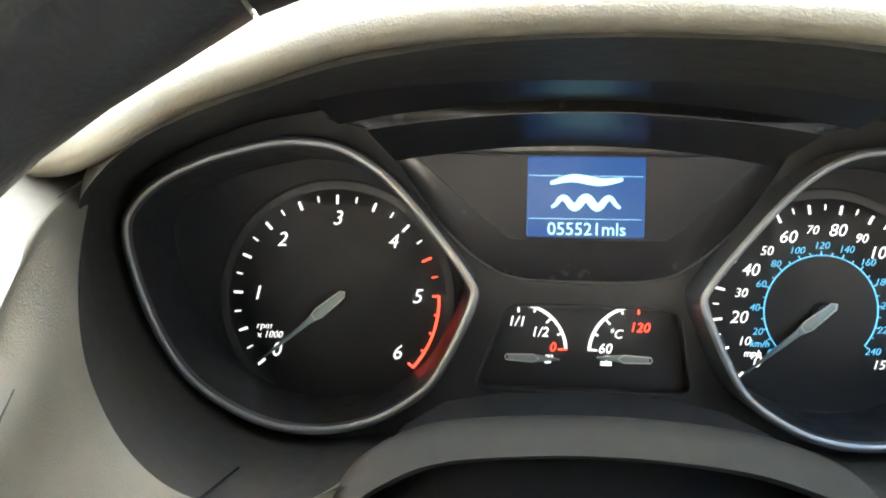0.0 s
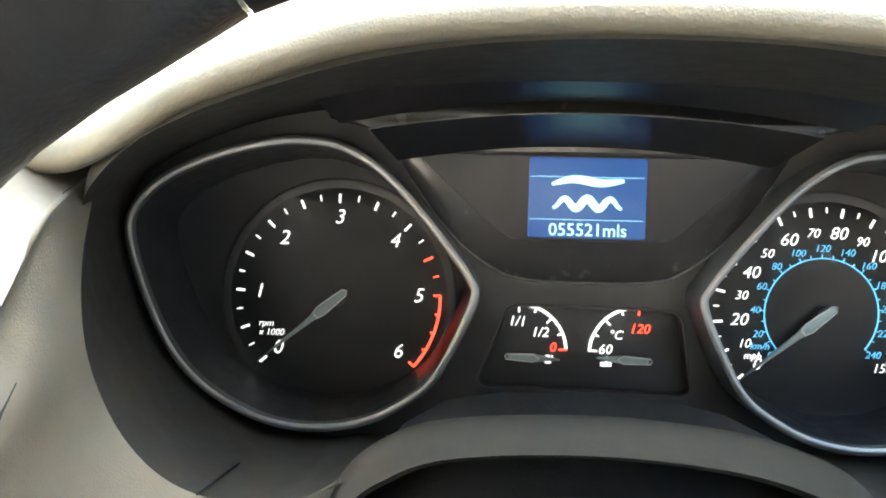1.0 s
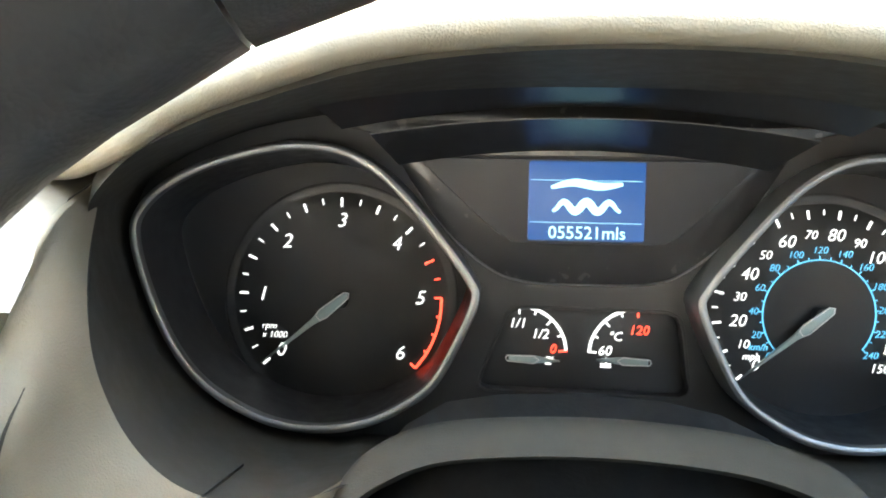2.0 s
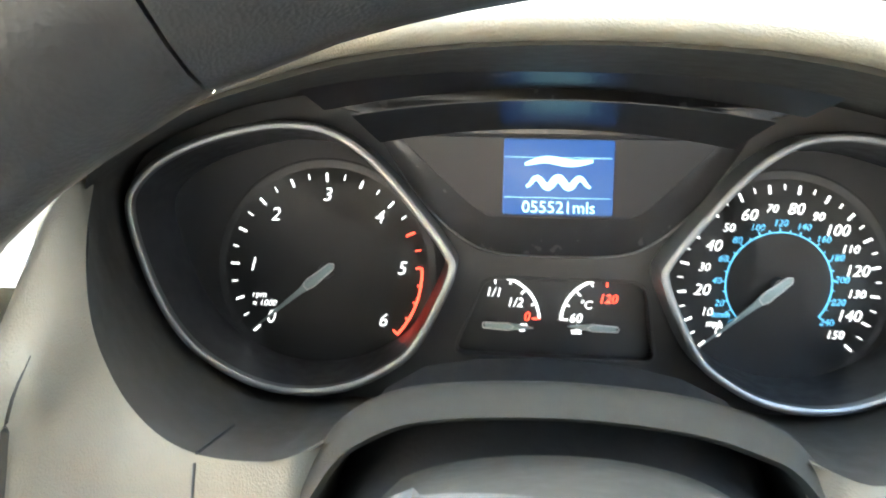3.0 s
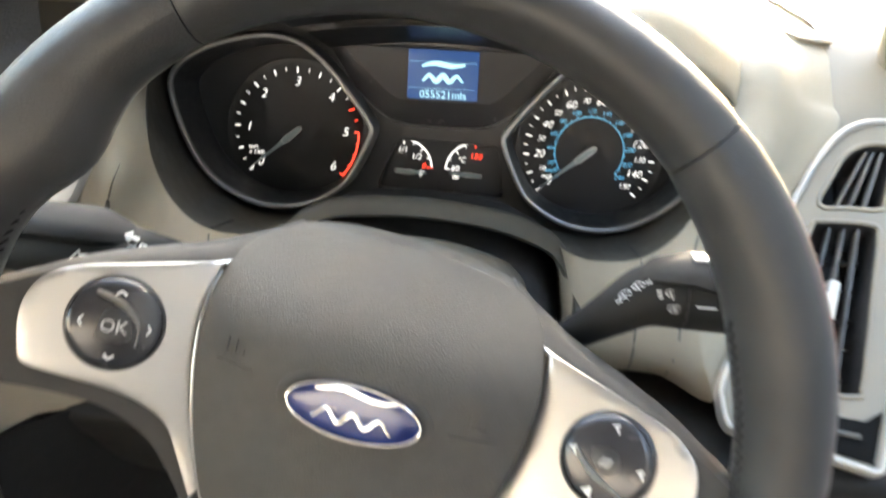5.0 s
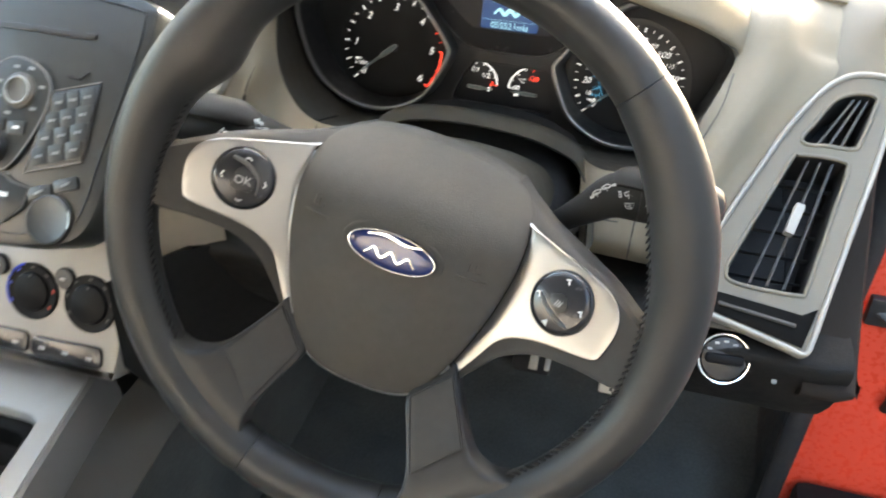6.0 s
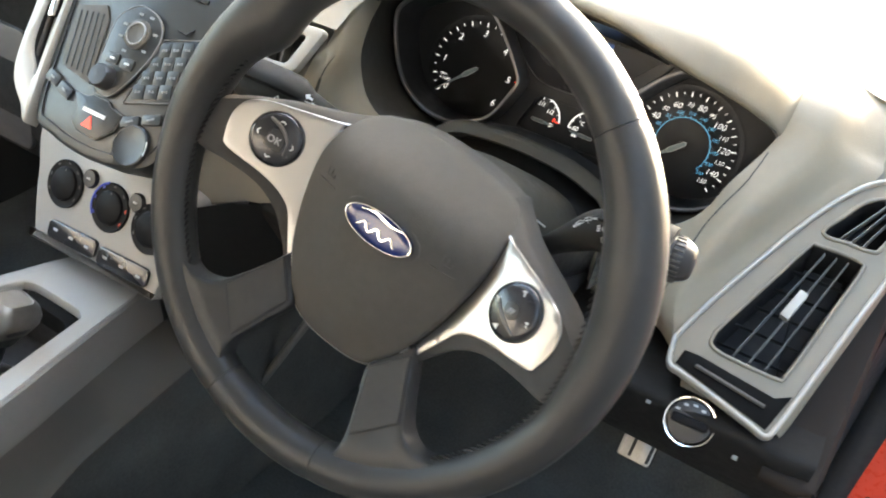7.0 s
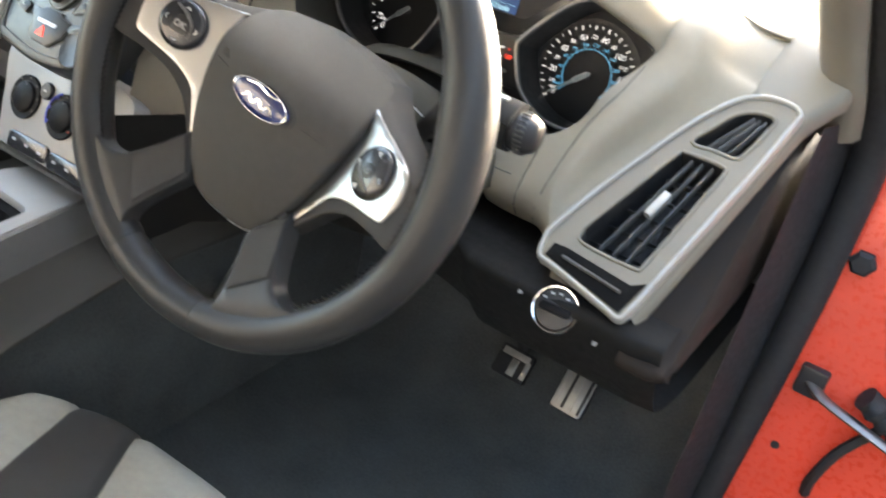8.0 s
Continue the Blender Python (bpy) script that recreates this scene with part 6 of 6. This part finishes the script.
part("shaft", tube([(-0.345, -0.44, 0.640), (-0.338, -0.418, 0.700)], 0.012, sides=16), BLACK_SATIN, lever)
GK = Matrix.Translation((-0.336, -0.414, 0.702)) @ pose(0, 0, 0, -18, 12, 0)
part("knob", loft([[(x * k, y * k, h) for x, y in rounded(0.042, 0.050, 0.014, 6)] for k, h in ((0.55, -0.020), (0.75, -0.008), (0.98, 0.004), (1.0, 0.014), (0.9, 0.022), (0.5, 0.027))], GK, cap_first=True, cap_last=True), BLACK_SATIN, lever)
part("knob_cap", loft([[(x * k, y * k, h) for x, y in rounded(0.042, 0.050, 0.012, 6)] for k, h in ((0.80, -0.006), (1.03, 0.008), (1.03, 0.016), (0.88, 0.024), (0.62, 0.0285), (0.58, 0.0275))], GK, cap_last=True), STEEL, lever, "bright metal cap")

# ---- pedals ----
def pedal(x, y, z, w, h, label, turn, arm_to, ribbed=True):
    ob = root("pedal", (x, y, z), label, "pedal", "pedals")
    m = Matrix.Translation((x, y, z)) @ pose(0, 0, 0, 52, 0, turn)
    pad = part("pad", plate(rounded(w, h, 0.006, 5), 0.010, 0.002, m, -0.005), RUBBER, ob)
    if ribbed:
        part("plate", plate(rounded(w - 0.003, h - 0.003, 0.005, 5), 0.002, 0.0006, m, 0.0048), PEDAL_STEEL, pad, "worn steel face")
        for i in range(4):
            part("rib", box(0.0045, h * 0.86, 0.0016, m @ pose(-w / 2 + w * (i + 0.5) / 4, 0, 0.0068), 0.0005), RUBBER if i % 2 else PEDAL_STEEL, pad)
    else:
        part("inlay", joined(box(w * 0.80, h * 0.22, 0.0018, m @ pose(0, h * 0.30, 0.0055), 0.0006), box(w * 0.22, h * 0.55, 0.0018, m @ pose(w * 0.05, -h * 0.12, 0.0055), 0.0006), box(w * 0.14, h * 0.60, 0.0018, m @ pose(w * 0.40, -h * 0.05, 0.0055), 0.0006)), PEDAL_STEEL, pad, "worn steel inlay")
    part("arm", tube(catmull([(x, y + 0.008, z), (x, y + 0.05, z + 0.06), arm_to], 10), 0.007, sides=10), CHARCOAL, ob)


pedal(0.168, 0.170, 0.455, 0.050, 0.075, "worn steel accelerator pedal with ribs above the carpet", 0, (0.165, 0.30, 0.64))
pedal(0.040, 0.232, 0.395, 0.060, 0.050, "black rubber brake pedal with a steel inlay", 0, (0.04, 0.34, 0.62), False)

# ---- driver's seat ----
seat = root("driver_seat", (-0.01, -0.62, 0.31), "driver's seat in pale grey fabric with a dark band", "car seat")


def seat_top(x, f):
    """A place on the cushion: f runs from its rounded front edge to the back."""
    w = abs(x + 0.005) / 0.25
    y = -0.336 - 0.085 * w ** 3 - 0.46 * f
    drop = 0.060 * max(0.0, 1 - f / 0.10) ** 2
    return Vector((x, y, 0.535 + 0.015 * w * w - 0.035 * max(0.0, w - 0.80) / 0.2 - drop - 0.02 * f + 0.002 * noise.noise(Vector((x * 18, y * 18, 2.0)))))


BANDS = ((-0.255, 0.0, -0.255), (-0.174, 0.25, -0.120), (-0.112, 0.53, -0.036))      # x at the front, its change to the back, and where it stops


def band_x(k, f):
    """The seams between the strips of fabric lean inwards to the back; those of the far side mirror them."""
    x0, lean, stop = BANDS[k if k < 3 else 5 - k]
    x = min(x0 + lean * 0.46 * f, stop)
    return x if k < 3 else -0.01 - x


def cushion(k):
    rows = []
    for i in range(26):
        f = (i / 25) ** 1.6
        a, b = band_x(k, f), band_x(k + 1, f)
        row = []
        for j in range(13):
            u = j / 12
            q = seat_top(a + (b - a) * u, f)
            edge = min(u, 1 - u) * (b - a)
            q.z -= 0.0035 * max(0.0, 1 - edge / 0.006) ** 2 - 0.004 * (1 - (2 * u - 1) ** 2)
            row.append(q)
        rows.append(row)
    front = [[Vector((q.x, q.y + d2, q.z - d)) for q in rows[0]] for d, d2 in ((0.13, -0.02), (0.05, 0.006), (0.015, 0.006))]
    return loft(front + rows, closed=False)


for k, (nm, mat, lab) in enumerate((("outer_cushion", SEAT_PALE, "pale grey bolster"), ("dark_band", SEAT_DARK, "dark fabric band"), ("middle_cushion", SEAT_PALE, "pale grey middle of the cushion"),
                                    ("dark_band", SEAT_DARK, "dark fabric band"), ("outer_cushion", SEAT_PALE, "pale grey bolster"))):
    part(nm, cushion(k), mat, seat, lab)
part("base", box(0.46, 0.44, 0.17, pose(-0.005, -0.62, 0.395), 0.02), CHARCOAL_SOFT, seat, "dark seat base")

# ---- door opening: seal, red jamb, check strap ----
jamb = root("door_jamb", (0.45, 0.12, 0.30), "red painted door jamb beside the dashboard", "car body")
part("hinge_pillar", box(0.31, 0.05, 0.86, pose(0.557, 0.130, 0.53), 0.003), RED_PAINT, jamb, "glossy red hinge pillar")
part("sill", box(0.18, 2.2, 0.20, pose(0.50, -1.0, 0.30), 0.02), CHARCOAL_SOFT, jamb, "dark sill cover")
part("kick_panel", loft([[(0.352, 0.00, z), (0.358, 0.03, z), (0.366, 0.06, z), (0.380, 0.100, z), (0.384, 0.30, z), (0.384, 0.52, z)] for z in (0.32, 0.45, 0.60, 0.75, 0.90, 0.96)], closed=False), RUBBER, jamb, "dark kick panel")
part("door_seal", tube(catmull([(0.382, 0.096, 0.32), (0.387, 0.096, 0.5), (0.394, 0.096, 0.72), (0.394, 0.090, 0.89), (0.388, 0.065, 0.97), (0.374, 0.020, 1.04), (0.354, -0.04, 1.11), (0.325, -0.16, 1.21)], 40), 0.0185, sides=12), RUBBER, jamb, "black rubber door seal")
part("bolt", lathe([(0.014, 0), (0.014, 0.006), (0.010, 0.010), (0.0, 0.0105)], Matrix.Translation((0.427, 0.104, 0.82)) @ pose(0, 0, 0, 90), 6), RUBBER, jamb, "dark bolt head")
part("hole", lathe([(0.005, 0), (0.005, 0.001), (0.0, 0.0012)], Matrix.Translation((0.430, 0.1045, 0.573)) @ pose(0, 0, 0, 90), 16), RUBBER, jamb)
strap = part("check_strap", tube(catmull([(0.430, 0.102, 0.672), (0.452, 0.082, 0.668), (0.490, 0.070, 0.664), (0.560, 0.055, 0.655), (0.62, 0.04, 0.65)], 16), 0.0075, sides=10, flat=0.6), STEEL, jamb, "worn steel check strap")
part("strap_bracket", box(0.030, 0.014, 0.036, pose(0.434, 0.100, 0.672), 0.004), BLACK_SATIN, strap)
part("cable_gaiter", tube([(0.487 + 0.0075 * i, 0.085 + 0.002 * (i % 2), 0.690 - 0.004 * i) for i in range(16)], lambda f: 0.014 + 0.003 * math.sin(f * 16 * math.pi), sides=14), RUBBER, jamb, "black ribbed cable gaiter")
part("cable", tube(catmull([(0.480, 0.102, 0.535), (0.479, 0.088, 0.565), (0.490, 0.080, 0.620), (0.520, 0.082, 0.676)], 14), 0.006, sides=8), RUBBER, jamb)
